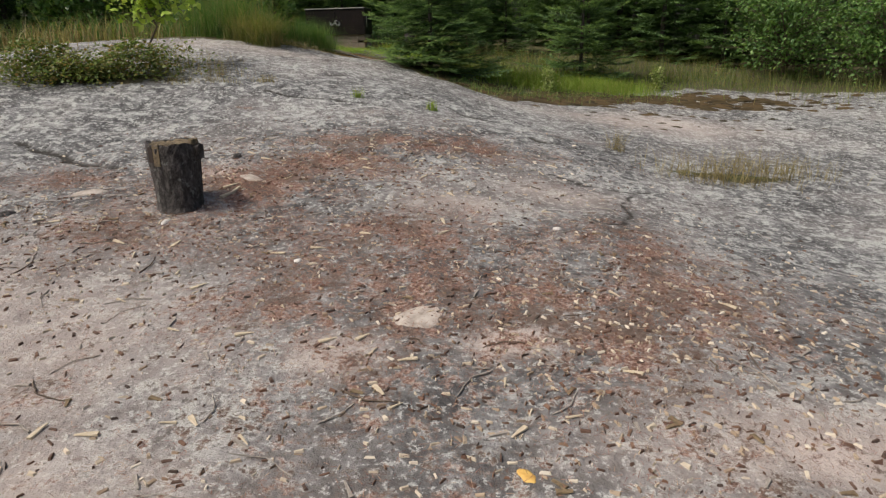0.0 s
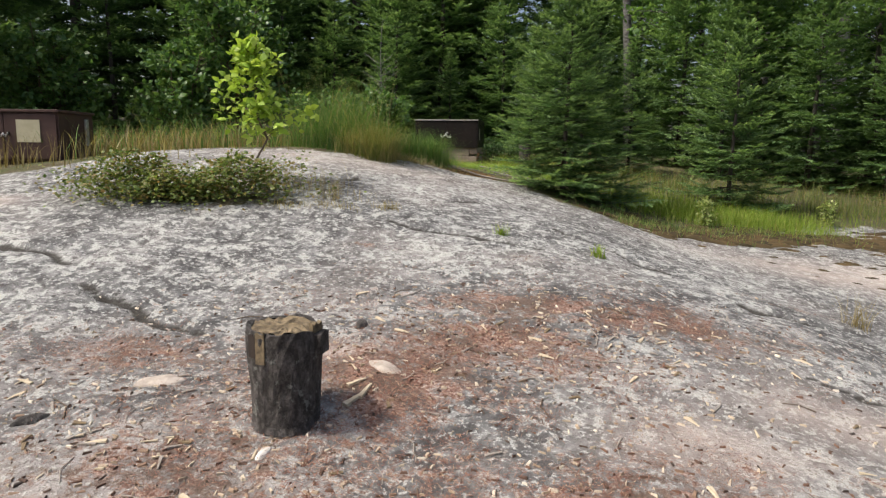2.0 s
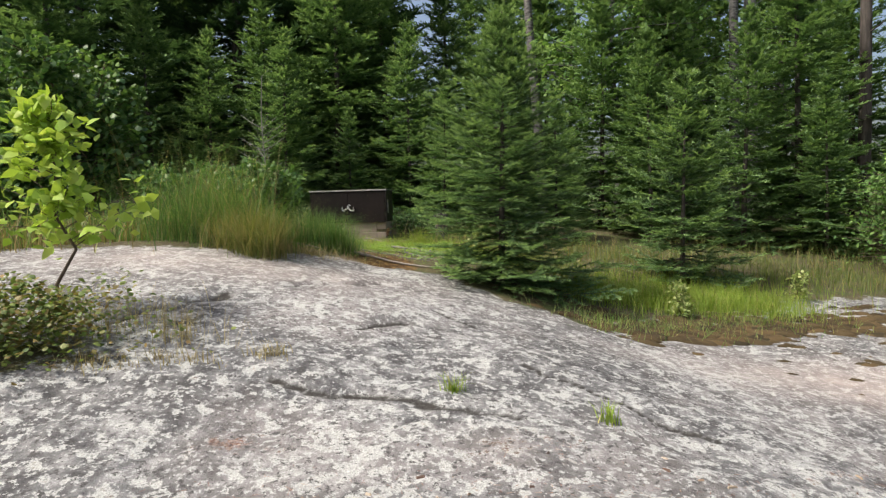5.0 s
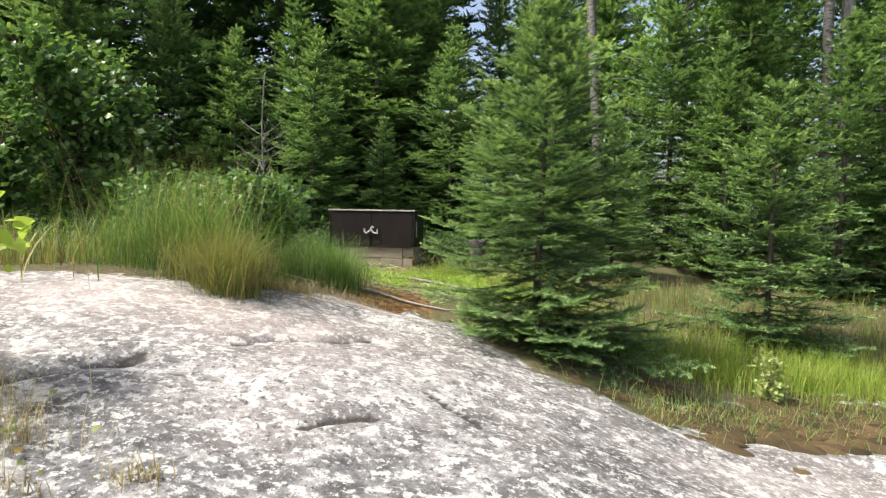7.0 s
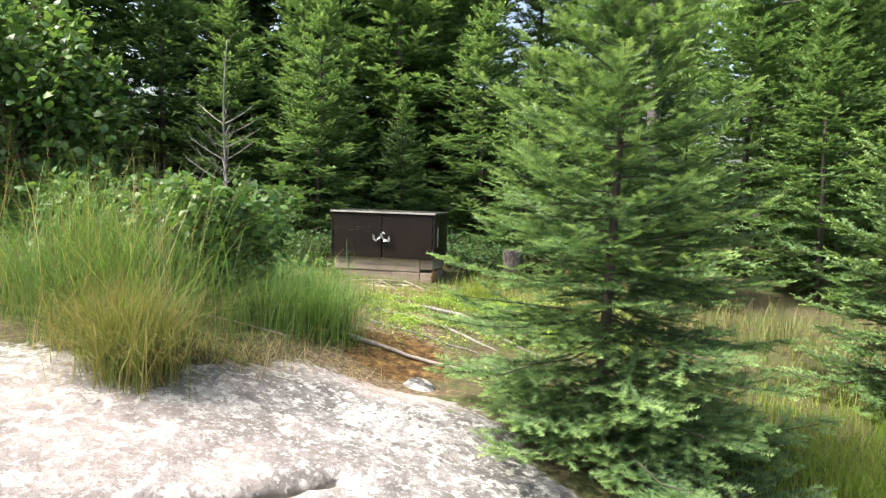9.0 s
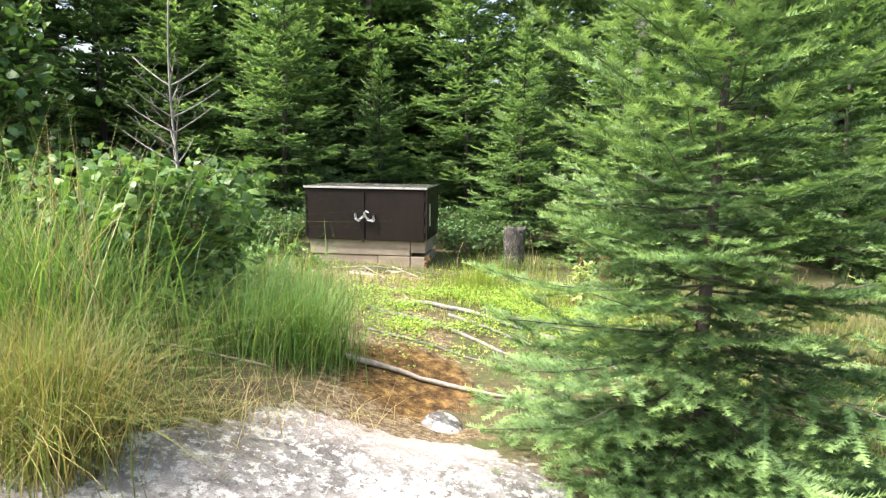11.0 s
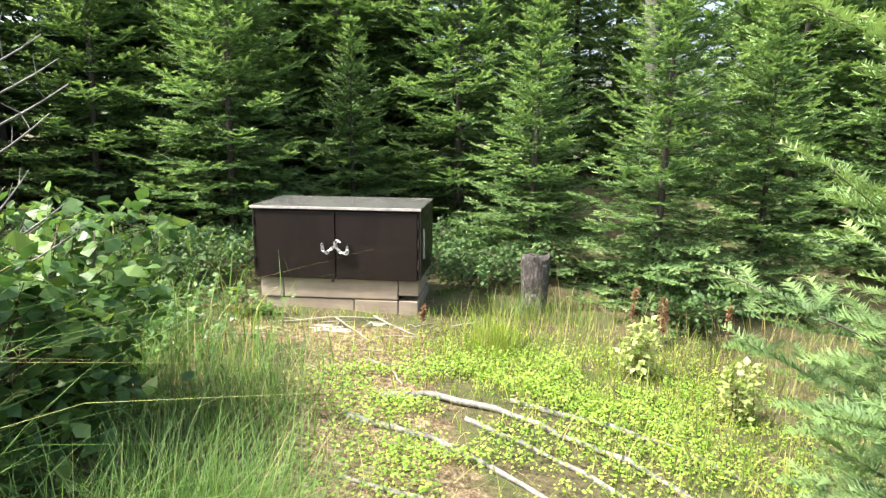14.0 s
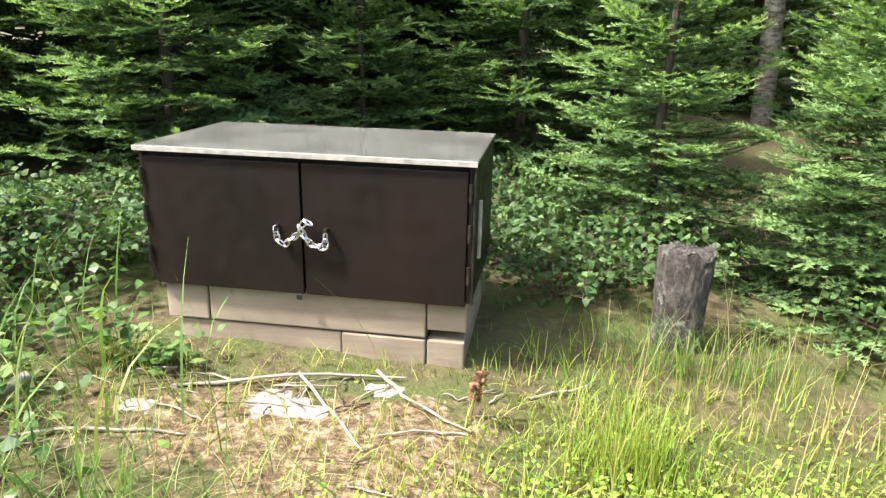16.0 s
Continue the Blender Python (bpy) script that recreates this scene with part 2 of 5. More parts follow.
m_bright = leaf_material("young_yellow_green_leaves", (0.24, 0.38, 0.05), (0.40, 0.55, 0.09), (0.50, 0.60, 0.14), 0.42)
m_birchleaf = leaf_material("birch_leaves", (0.06, 0.14, 0.04), (0.16, 0.29, 0.08), (0.27, 0.42, 0.14), 0.45)
m_grass = leaf_material("tall_grass", (0.07, 0.15, 0.035), (0.17, 0.30, 0.075), (0.36, 0.36, 0.14), 0.42)
m_olive = leaf_material("olive_grass", (0.09, 0.14, 0.03), (0.22, 0.26, 0.07), (0.34, 0.27, 0.12), 0.4)
# brighter copy of the grass, sunlight put into its yellow-green
m_sunnygrass = leaf_material("sunny_grass", (0.15, 0.25, 0.03), (0.30, 0.40, 0.06), (0.46, 0.40, 0.15), 0.42)
m_drygrass = leaf_material("dry_grass", (0.16, 0.13, 0.05), (0.32, 0.25, 0.11), (0.45, 0.38, 0.20), 0.35)
m_herb = leaf_material("low_herb_leaves", (0.12, 0.26, 0.03), (0.30, 0.48, 0.07), (0.42, 0.50, 0.12), 0.4)
# darker copy of the leaf green, with the forest-edge shade in its colour
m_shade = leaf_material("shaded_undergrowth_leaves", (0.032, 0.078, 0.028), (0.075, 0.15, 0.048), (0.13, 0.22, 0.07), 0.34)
m_seedling = leaf_material("pale_seedling_leaves", (0.24, 0.34, 0.11), (0.42, 0.50, 0.20), (0.55, 0.56, 0.26), 0.45)
m_heath = leaf_material("blueberry_leaves", (0.06, 0.11, 0.025), (0.20, 0.27, 0.07), (0.30, 0.20, 0.08), 0.32)
m_seedhead = leaf_material("rust_brown_seed", (0.10, 0.045, 0.025), (0.24, 0.12, 0.07), (0.34, 0.22, 0.13), 0.25, 0.8)
m_mossy = leaf_material("dark_moss", (0.026, 0.018, 0.009), (0.105, 0.068, 0.03), (0.14, 0.13, 0.04), 0.1, 0.9)


# ---- the ground ----
BUMPS = [
    (-2, 8.5, 1.8, 0.245), (-4.4, 8.4, 1.8, 0.276), (0, 6, 1.8, 0.279), (2.5, 5.5, 2.2, -0.214), (2.5, 9, 1.8, 0.042),
    (-1.5, 4, 2, -0.146), (1, 2.5, 2.2, 0.252), (-4, 4.5, 2.5, 0.219), (-5, 12, 2.5, -0.086), (5, 11, 2.5, -0.252),
    (1.3, 8.6, 0.8, -0.10), (-2.6, 10.4, 1.4, 0.147),
]
EDGE_X = [-9, -6, -5, -4.2, -3, -1.9, -1.4, -1, -0.6, 0.2, 0.75, 1.5, 2.2, 3, 3.5, 5, 8, 12]
EDGE_Y = [6.5, 7.2, 7.8, 9.3, 9.25, 9.25, 9.75, 10.0, 9.8, 8.85, 8.5, 9.2, 9.5, 9.9, 10.6, 10.9, 10.0, 7.0]
CRACKS = [
    (-2.55, 7.18, -1.95, 7.74, 0.05, 0.11), (-1.66, 8.05, -0.98, 8.66, 0.036, 0.085), (-1.1, 7.22, -0.84, 7.48, 0.03, 0.05), (-0.56, 7.88, -0.36, 7.56, 0.03, 0.04),
    (-3.0, 5.0, -2.1, 4.5, 0.032, 0.055), (-4.4, 5.5, -3.2, 5.2, 0.04, 0.06), (0.92, 5.76, 1.35, 5.68, 0.05, 0.07), (-1.5, 6.5, -0.3, 6.2, 0.03, 0.035),
    (1.1, 3.7, 1.5, 4.5, 0.018, 0.014), (0.9, 4.7, 2.0, 4.5, 0.02, 0.014), (-0.2, 6.9, 0.6, 6.2, 0.03, 0.025),
]


def rock_edge(x):
    return np.interp(x, EDGE_X, EDGE_Y)


def ground(x, y):
    x, y = np.asarray(x, float), np.asarray(y, float)
    z = 0.6312 - 0.566 * np.tanh(x / 10) + 1.203 * np.tanh((y - 7) / 10)
    for a, c, s, v in BUMPS:
        z = z + v * np.exp(-((x - a) ** 2 + (y - c) ** 2) / (2 * s * s))
    rocky = 1 - smooth(-0.3, 0.3, y - rock_edge(x))
    z = z + (fbm(x * 0.9, y * 0.9, 3) - 0.5) * 0.10 + (fbm(x * 5, y * 5, 8) - 0.5) * (0.018 + 0.012 * rocky)
    # shallow ledges of the sheeted granite
    for x0, y0, x1, y1, w, d in CRACKS:
        dx, dy = x1 - x0, y1 - y0
        length = math.hypot(dx, dy)
        wob = (vnoise(x * 5, y * 5, 5) - 0.5) * 0.12 + (vnoise(x * 17, y * 17, 6) - 0.5) * 0.03
        along = ((x - x0) * dx + (y - y0) * dy) / length
        across = ((x - x0) * dy - (y - y0) * dx) / length + wob
        inside = smooth(-0.1, 0.1, along) * (1 - smooth(length - 0.15, length + 0.1, along))
        z = z - 0.6 * d * inside * np.exp(-((across / w) ** 2)) 
    # hollow of the path behind the dome
    z = z - 0.10 * np.exp(-(((x + 0.85) / 0.5) ** 2 + ((y - 10.1) / 0.45) ** 2))
    far = smooth(16, 60, np.hypot(x, y - 7))
    return z * (1 - far) + far * (0.9 + 0.5 * np.sin(x * 0.04) * np.cos(y * 0.05))


def gz(x, y):
    return float(ground(x, y))


def graded(lo, hi, step, reach):
    core = np.arange(lo, hi + step / 2, step)
    out, s, p = [], step, hi
    while p < reach:
        s *= 1.22
        p += s
        out.append(p)
    left, s, p = [], step, lo
    while p > -reach:
        s *= 1.22
        p -= s
        left.append(p)
    return np.array(left[::-1] + list(core) + out)


gx, gy = graded(-4.2, 4.4, 0.032, 900), graded(0.8, 13.4, 0.034, 900)
GX, GY = np.meshgrid(gx, gy, indexing="xy")
GZ = ground(GX, GY)
nx, ny = len(gx), len(gy)
i, j = np.meshgrid(np.arange(nx - 1), np.arange(ny - 1), indexing="xy")
quads = np.stack([j * nx + i, j * nx + i + 1, (j + 1) * nx + i + 1, (j + 1) * nx + i], -1).reshape(-1, 4)
me = tri_mesh("ground", np.stack([GX, GY, GZ], -1).reshape(-1, 3), quads, m_ground, True)
soil = smooth(-0.35, 0.35, GY - rock_edge(GX) + (fbm(GX * 1.6, GY * 1.6, 21) - 0.5) * 0.9)
soil = np.maximum(soil, smooth(9, 13, np.abs(GX)))
crack = 0.0 * GX
for x0, y0, x1, y1, w, d in CRACKS:
    length = math.hypot(x1 - x0, y1 - y0)
    wob = (vnoise(GX * 5, GY * 5, 5) - 0.5) * 0.12 + (vnoise(GX * 17, GY * 17, 6) - 0.5) * 0.03
    along = ((GX - x0) * (x1 - x0) + (GY - y0) * (y1 - y0)) / length
    across = ((GX - x0) * (y1 - y0) - (GY - y0) * (x1 - x0)) / length + wob
    crack = np.maximum(crack, np.exp(-((across / (w * 0.85)) ** 2)) * ((along > 0) & (along < length)))
for a, c, sx, sy in ((-3.0, 6.65, 0.75, 0.25), (2.6, 5.45, 0.6, 0.15)):
    soil = np.maximum(soil, 0.9 * np.exp(-(((GX - a) / sx) ** 2 + ((GY - c) / sy) ** 2)))
duff = np.exp(-(((GX + 1.1 + 0.1 * (GY - 10.5)) / 0.48) ** 2)) * smooth(9.5, 10.0, GY) * (1 - smooth(13.0, 13.3, GY))
duff = np.maximum(duff, 0.8 * np.exp(-(((GX + 1.6) / 0.75) ** 2 + ((GY - 12.75) / 0.4) ** 2)))
litter = 0.0 * GX
for a, c, sx, sy, v in [(0.05, 5.15, 1.15, 0.26, 0.95), (-0.55, 4.65, 0.6, 0.3, 0.9), (-1.05, 4.2, 0.5, 0.35, 0.95), (-1.5, 5.95, 0.25, 0.1, 0.8), (-0.35, 5.95, 0.3, 0.12, 0.8), (0.95, 2.4, 0.9, 0.8, 1.0), (-0.3, 2.6, 0.8, 0.8, 0.75), (-1.5, 3.6, 0.9, 0.6, 0.68), (0.0, 3.4, 0.8, 0.4, 0.70), (-2.4, 4.3, 0.7, 0.25, 0.62), (1.3, 6.0, 0.5, 0.12, 0.6), (1.1, 3.4, 0.6, 0.5, 0.66), (-1.9, 2.0, 1.0, 0.7, 0.55), (0.4, 1.2, 1.5, 0.6, 0.6)]:
    litter = np.maximum(litter, v * np.exp(-(((GX - a) / sx) ** 2 + ((GY - c) / sy) ** 2)))
litter = 0.86 * litter * (0.05 + 1.25 * fbm(GX * 2.6, GY * 2.6, 31)) + 0.12 * (1 - smooth(4.5, 6.5, GY)) * (fbm(GX * 1.3, GY * 1.3, 33) > 0.4) * (1 - smooth(2.0, 3.0, np.abs(GX + 0.2)))
pale = np.zeros_like(GX)
for a, c, sx, sy, v in [(2.6, 7.6, 1.3, 0.55, 0.6), (-1.55, 12.80, 0.17, 0.09, 1.15), (-1.27, 12.93, 0.07, 0.035, 1.15), (-2.0, 12.75, 0.06, 0.05, 1.0), (-1.0, 9.75, 0.5, 0.25, 0.5), (-0.74, 10.12, 0.13, 0.10, 1.2), (-2.4, 2.3, 1.3, 0.9, 0.85), (-1.5, 1.4, 1.0, 0.5, 0.75), (1.25, 1.7, 0.7, 0.25, 0.8), (0.33, 2.36, 0.17, 0.10, 1.1), (-0.36, 2.3, 0.2, 0.16, 0.9), (0.9, 4.3, 0.5, 0.3, 0.5), (0.2, 3.9, 0.4, 0.25, 0.6), (-1.35, 4.45, 0.22, 0.08, 0.9), (-4.8, 6.4, 0.3, 0.15, 0.9), (-2.2, 8.6, 1.6, 0.6, 0.35)]:
    pale = np.maximum(pale, v * np.exp(-(((GX - a) / sx) ** 2 + ((GY - c) / sy) ** 2)))
pale = np.clip(pale * (0.5 + fbm(GX * 6, GY * 6, 41)) * np.where(GY > 12, 0.45 + 1.1 * fbm(GX * 19, GY * 19, 43), 1.0), 0, 1)
duff = np.where(pale > 0.6, 0, duff)
for a, c, sx, sy in ((0.1, 11.8, 0.75, 0.5), (-0.45, 12.3, 0.4, 0.35)):
    duff = duff * (1 - np.exp(-(((GX - a) / sx) ** 2 + ((GY - c) / sy) ** 2)))
for a, c, sx, sy in ((1.4, 8.85, 0.6, 0.22), (2.6, 9.2, 0.7, 0.22)):
    litter = np.maximum(litter, 0.75 * np.exp(-(((GX - a) / sx) ** 2 + ((GY - c) / sy) ** 2)))
    soil = soil * (1 - 0.7 * np.exp(-(((GX - a) / sx) ** 2 + ((GY - c) / sy) ** 2)))
before = np.exp(-(((GX + 1.45) / 0.85) ** 2 + ((GY - 13.02) / 0.17) ** 2))
duff, soil = duff * (1 - before), np.maximum(soil, 0.95 * before)
soil = np.where((pale > 0.5) & (GY > 12) & (GY < 13.3), 0, soil)
mossy = np.exp(-(((GX + 1.0) / 0.42) ** 2 + ((GY - 10.45) / 0.5) ** 2)) * (1 - (pale > 0.5))
for key, value in (("crack", crack), ("mossy", mossy), ("soil", soil), ("litter", litter), ("duff", duff), ("pale", pale)):
    me.attributes.new(key, "FLOAT", "POINT").data.foreach_set("value", np.asarray(value, np.float32).ravel())
tagged(new("ground", me), "lichen-covered granite outcrop running into forest soil", "ground", kind="structure")


# ---- growing things ----
def feather_arrays(start, way, side, length, count, width, rng, tint):
    """Shoots clad with flat needles in two leaning rows. start, way, side: (n, 3); length, width, tint: (n)."""
    n = len(start)
    up = np.cross(side, way)
    s = (np.arange(count) + rng.uniform(0.1, 0.9, (n, count))) / count
    sign = np.where(np.arange(count) % 2 == 0, 1.0, -1.0)[None]
    lift = rng.uniform(-0.35, 0.95, (n, count))
    out = way[:, None] * rng.uniform(0.35, 0.75, (n, count))[..., None] + side[:, None] * (sign * np.cos(lift))[..., None] + up[:, None] * np.sin(lift)[..., None]
    out /= np.linalg.norm(out, axis=2)[..., None]
    base = start[:, None] + way[:, None] * (s * length[:, None])[..., None]
    reach = width[:, None] * (0.72 + 0.45 * s - 0.75 * s**5) * rng.uniform(0.8, 1.15, (n, count))
    half = (length / count)[:, None, None] * way[:, None] * 1.3
    tri = np.stack([base - half, base + half, base + out * reach[..., None] + half * 0.4], 2)
    f = np.arange(n * count * 3).reshape(-1, 3)
    return tri.reshape(-1, 3), f, np.repeat(np.clip(tint[:, None] * (0.45 + 0.75 * s), 0, 1).ravel(), 3)


def unit(v):
    return v / (np.linalg.norm(v) + 1e-9)


def conifer_mesh(name, height, radius, seed, whorls, per, shoot, width, count, mat, low=0.06, power=0.6, top_rise=0.8, low_rise=-0.12, fan=0.5, bare=0.0, limbs=True, gaps=0.1, wisp=0.0, girth=0.012):
    """Trunk with limbs, and a crown of flat boughs in whorls; each bough is a fan of needle-clad shoots."""
    rng = np.random.default_rng(seed)
    wood, rows = [], []
    tr = np.linspace(0, 1, 9)
    sway = np.stack([np.sin(tr * 3 + seed) * 0.010 * height, np.cos(tr * 2.4 + seed) * 0.010 * height, tr * height], -1)
    sway[:, :2] -= sway[0, :2]
    wood.append(tube_arrays(sway, girth * height * (1 - tr) + 0.004, 8))

    def clad(a, way, length, wide, tint):
        flat = np.cross(way, (0, 0, 1.0))
        rows.append((a, way, unit(flat), length, wide, tint))

    def bough(origin, az, L, rise):
        d = unit(np.array([np.cos(az), np.sin(az), rise]))
        n = max(2, int(round(L / shoot)))
        s = np.linspace(0, 1, n + 1)
        sag = -0.20 * s + 0.30 * s**2 if rise < 0.5 else 0.05 * s**2
        pts = origin + d * (s * L)[:, None] + np.array([0, 0, 1.0]) * (sag * L)[:, None]
        pts[1:] += rng.normal(0, 0.012 * L, (n, 3))
        if limbs:
            wood.append(tube_arrays(pts[:: max(1, n // 4)], np.linspace(0.0042, 0.0010, len(pts[:: max(1, n // 4)])) * (0.35 + L), 4))
        flat = unit(np.array([-np.sin(az), np.cos(az), rng.normal(0, 0.12)]))
        vigour = rng.uniform(0.55, 1.0)
        for k in range(n):
            ax = unit(pts[k + 1] - pts[k])
            if s[k + 1] > 0.22:
                clad(pts[k], ax, L / n * 1.12, width, (0.95 if k == n - 1 else 0.12 + 0.25 * s[k]) * vigour)
            if k == 0 and n > 3:
                continue
            for sg in (1, -1):
                if rng.random() < gaps:
                    continue
                tl = min(fan * L * (1.02 - s[k]) + 0.35 * shoot, 0.46 * L) * rng.uniform(0.75, 1.15)
                v = unit(ax * 0.66 + flat * sg * 0.75 + np.array([0, 0, rng.normal(-0.03, 0.10) - wisp * 0.5]))
                m = max(1, int(round(tl / shoot)))
                seg = tl / m
                for g in range(m):
                    o = pts[k] + v * (seg * g) + np.array([0, 0, 0.05 * (seg * g) ** 2 - wisp * seg * g * 0.3])
                    last = g == m - 1
                    clad(o, unit(v + np.array([0, 0, 0.12 * g / m])), seg * 1.12, width, (0.85 if last else 0.22) * vigour * rng.uniform(0.5, 1.1))
                    if g or m == 1:
                        for s2 in (1, -1):
                            if rng.random() < gaps + 0.12:
                                continue
                            v2 = unit(v * 0.68 + np.cross(v, (0, 0, s2 * 0.72)) + np.array([0, 0, rng.normal(0.02, 0.12)]))
                            clad(o, v2, seg * rng.uniform(0.6, 1.0), width * 0.92, 0.75 * vigour * rng.uniform(0.3, 1.1))

    def axis_at(z):
        return np.array([np.interp(z / height, tr, sway[:, k]) for k in range(3)])

    for w in range(whorls):
        h = low + (1 - low) * (w + 0.15) / whorls
        if h < bare:
            continue
        full = rng.uniform(0.86, 1.1)
        for q in range(per):
            az = 2 * np.pi * (q + rng.uniform(-0.28, 0.28)) / per + w * 2.4
            hh = min(0.975, h + rng.uniform(-0.2, 0.2) / whorls)
            inner = q % 3 == 2
            if inner:
                hh = min(0.96, hh + 0.5 / whorls)
            L = radius * (1 - hh) ** power * full * rng.uniform(0.82, 1.12) * (0.72 if inner else 1.0) + 0.05 * radius
            rise = low_rise + (top_rise - low_rise) * hh**1.6 + rng.normal(0, 0.07)
            bough(axis_at(hh * height), az, L, rise)
    o = axis_at(height * 0.95)
    for g in range(3):
        clad(o + np.array([0, 0, height * 0.022 * g]), unit(np.array([0.01, 0.03, 1.0])), height * 0.024, width * 0.9, 0.8)
    st, wy, sd, ln, wd, tn = (np.array(c) for c in zip(*rows))
    v, f, t = feather_arrays(st, wy, sd, ln, count, wd, rng, tn)
    tv, tf = joined(wood)
    return tri_mesh(name + "_trunk", tv, tf, m_bark, True), tri_mesh(name + "_crown", v, f, mat, False, t)


def tree(name, trunk, crown, at, label, category, group="", turn=0.0, size=1.0):
    ob = new(name)
    under(new("trunk", trunk), ob)
    under(new("crown", crown), ob)
    ob.matrix_basis = pose(at[0], at[1], gz(*at) - 0.03, 0, 0, turn) @ Matrix.Diagonal((size, size, size, 1))
    return tagged(ob, label, category, group)


def leafy_meshes(name, height, spread, seed, stems, twigs, leaves, leaf, mat, wood=None, base=0.25, lean=0.35, taper=0.012):
    """A shrub or broadleaf tree: stems, limbs, twigs, and folded pointed leaves along the twigs."""
    rng = np.random.default_rng(seed)
    tubes, at, out = [], [], []
    for k in range(stems):
        az = rng.uniform(0, 6.28)
        tip = np.array([np.cos(az), np.sin(az), 0]) * spread * lean * rng.uniform(0.3, 1) * (stems > 1) + np.array([0, 0, height * rng.uniform(0.75, 1)])
        s = np.linspace(0, 1, 7)
        mid = rng.normal(0, 0.03 * height, (7, 3)) * np.array([1, 1, 0]) * s[:, None] * (1 - s[:, None]) * 3
        pts = tip * s[:, None] ** np.array([1.3, 1.3, 1]) + mid
        tubes.append(tube_arrays(pts, taper * height * (1 - s * 0.85), 6))
        for g in range(twigs):
            u = rng.uniform(base, 1)
            o = np.array([np.interp(u, s, pts[:, c]) for c in range(3)])
            a2 = rng.uniform(0, 6.28)
            L = spread * 0.55 * (1.15 - u) ** 0.6 * rng.uniform(0.5, 1.1)
            d = np.array([np.cos(a2), np.sin(a2), rng.uniform(0.1, 0.9)])
            d /= np.linalg.norm(d)
            q = np.linspace(0, 1, 4)
            p2 = o + d * (q * L)[:, None] + np.array([0, 0, -0.12]) * L * (q**2)[:, None]
            tubes.append(tube_arrays(p2, taper * height * 0.22 * (1 - q * 0.8) + 0.0006, 4))
            for c in range(leaves):
                w = rng.uniform(0.2, 1.05)
                at.append(o + d * w * L + np.array([0, 0, -0.12]) * L * w * w + rng.normal(0, 0.05 * L + leaf * 0.3, 3))
                e = d * 0.5 + rng.normal(0, 0.6, 3) + np.array([0, 0, -0.1])
                out.append(e / np.linalg.norm(e))
    v, f = leaf_arrays(np.array(at), np.array(out), leaf, rng)
    t = np.repeat(rng.uniform(0, 1, len(at)) ** 3, 6)
    tv, tf = joined(tubes)
    return tri_mesh(name + "_stems", tv, tf, wood or m_twig, True), tri_mesh(name + "_leaves", v, f, mat, False, t)


def leaf_arrays(at, out, size, rng, slim=0.36):
    """Folded pointed leaves: six vertices, four triangles each."""
    n = len(at)
    size = np.broadcast_to(size, n) * rng.uniform(0.65, 1.2, n)
    up = rng.normal(0, 0.5, (n, 3)) + np.array([0, 0, 1.0])
    side = np.cross(out, up)
    side /= np.linalg.norm(side, axis=1)[:, None] + 1e-9
    nor = np.cross(side, out)
    z = size[:, None]
    v = np.stack([at, at + out * z * 0.38 + side * z * slim + nor * z * 0.07, at + out * z * 0.38 - side * z * slim + nor * z * 0.07,
                  at + out * z * 0.72 + side * z * slim * 0.6 + nor * z * 0.03, at + out * z * 0.72 - side * z * slim * 0.6 + nor * z * 0.03, at + out * z - nor * z * 0.06], 1)
    b = (np.arange(n) * 6)[:, None, None]
    f = b + np.array([[0, 1, 2], [1, 3, 4], [1, 4, 2], [3, 5, 4]])[None]
    return v.reshape(-1, 3), f.reshape(-1, 3)


def blades(name, xs, ys, height, width, mat, seed, lean=0.35, curl=0.5, dry=0.2, segs=4):
    """Grass blades, bent and tapered, rooted on the ground."""
    rng = np.random.default_rng(seed)
    n = len(xs)
    h = height * rng.uniform(0.55, 1.15, n)
    az = rng.uniform(0, 6.28, n)
    d = np.stack([np.cos(az), np.sin(az), np.zeros(n)], -1)
    tilt = np.abs(rng.normal(0, lean, n))
    bow = np.abs(rng.normal(0, curl, n))
    root = np.stack([xs, ys, ground(xs, ys) - 0.01], -1)
    s = np.linspace(0, 1, segs + 1)
    fwd = (tilt[:, None] * s + bow[:, None] * s**2.4) * h[:, None]
    rise = h[:, None] * (s - 0.35 * np.minimum(bow, 1.6)[:, None] * s**3)
    c = root[:, None] + d[:, None] * fwd[..., None] + np.array([0, 0, 1.0]) * rise[..., None]
    w = np.stack([-d[:, 1], d[:, 0], np.zeros(n)], -1)[:, None] * (width * rng.uniform(0.6, 1.3, n)[:, None] * (1 - s**1.6 * 0.92))[..., None]
    v = np.stack([c - w, c + w], 2).reshape(n, -1, 3)
    k = np.arange(segs) * 2
    q = np.stack([k, k + 1, k + 3, k + 2], -1)
    f = (np.arange(n) * (2 * segs + 2))[:, None, None] + q[None]
    t = np.repeat((rng.uniform(0, 1, n) < dry) * rng.uniform(0.4, 1, n), 2 * segs + 2)
    return new(name, tri_mesh(name, v.reshape(-1, 3), f.reshape(-1, 4), mat, True, t))


def clump_xy(rng, n, spots):
    """Points round the spots (x, y, sx, sy, weight)."""
    w = np.array([s[4] for s in spots], float)
    k = rng.choice(len(spots), n, p=w / w.sum())
    sp = np.array([s[:4] for s in spots])
    return sp[k, 0] + rng.normal(0, 1, n) * sp[k, 2], sp[k, 1] + rng.normal(0, 1, n) * sp[k, 3]


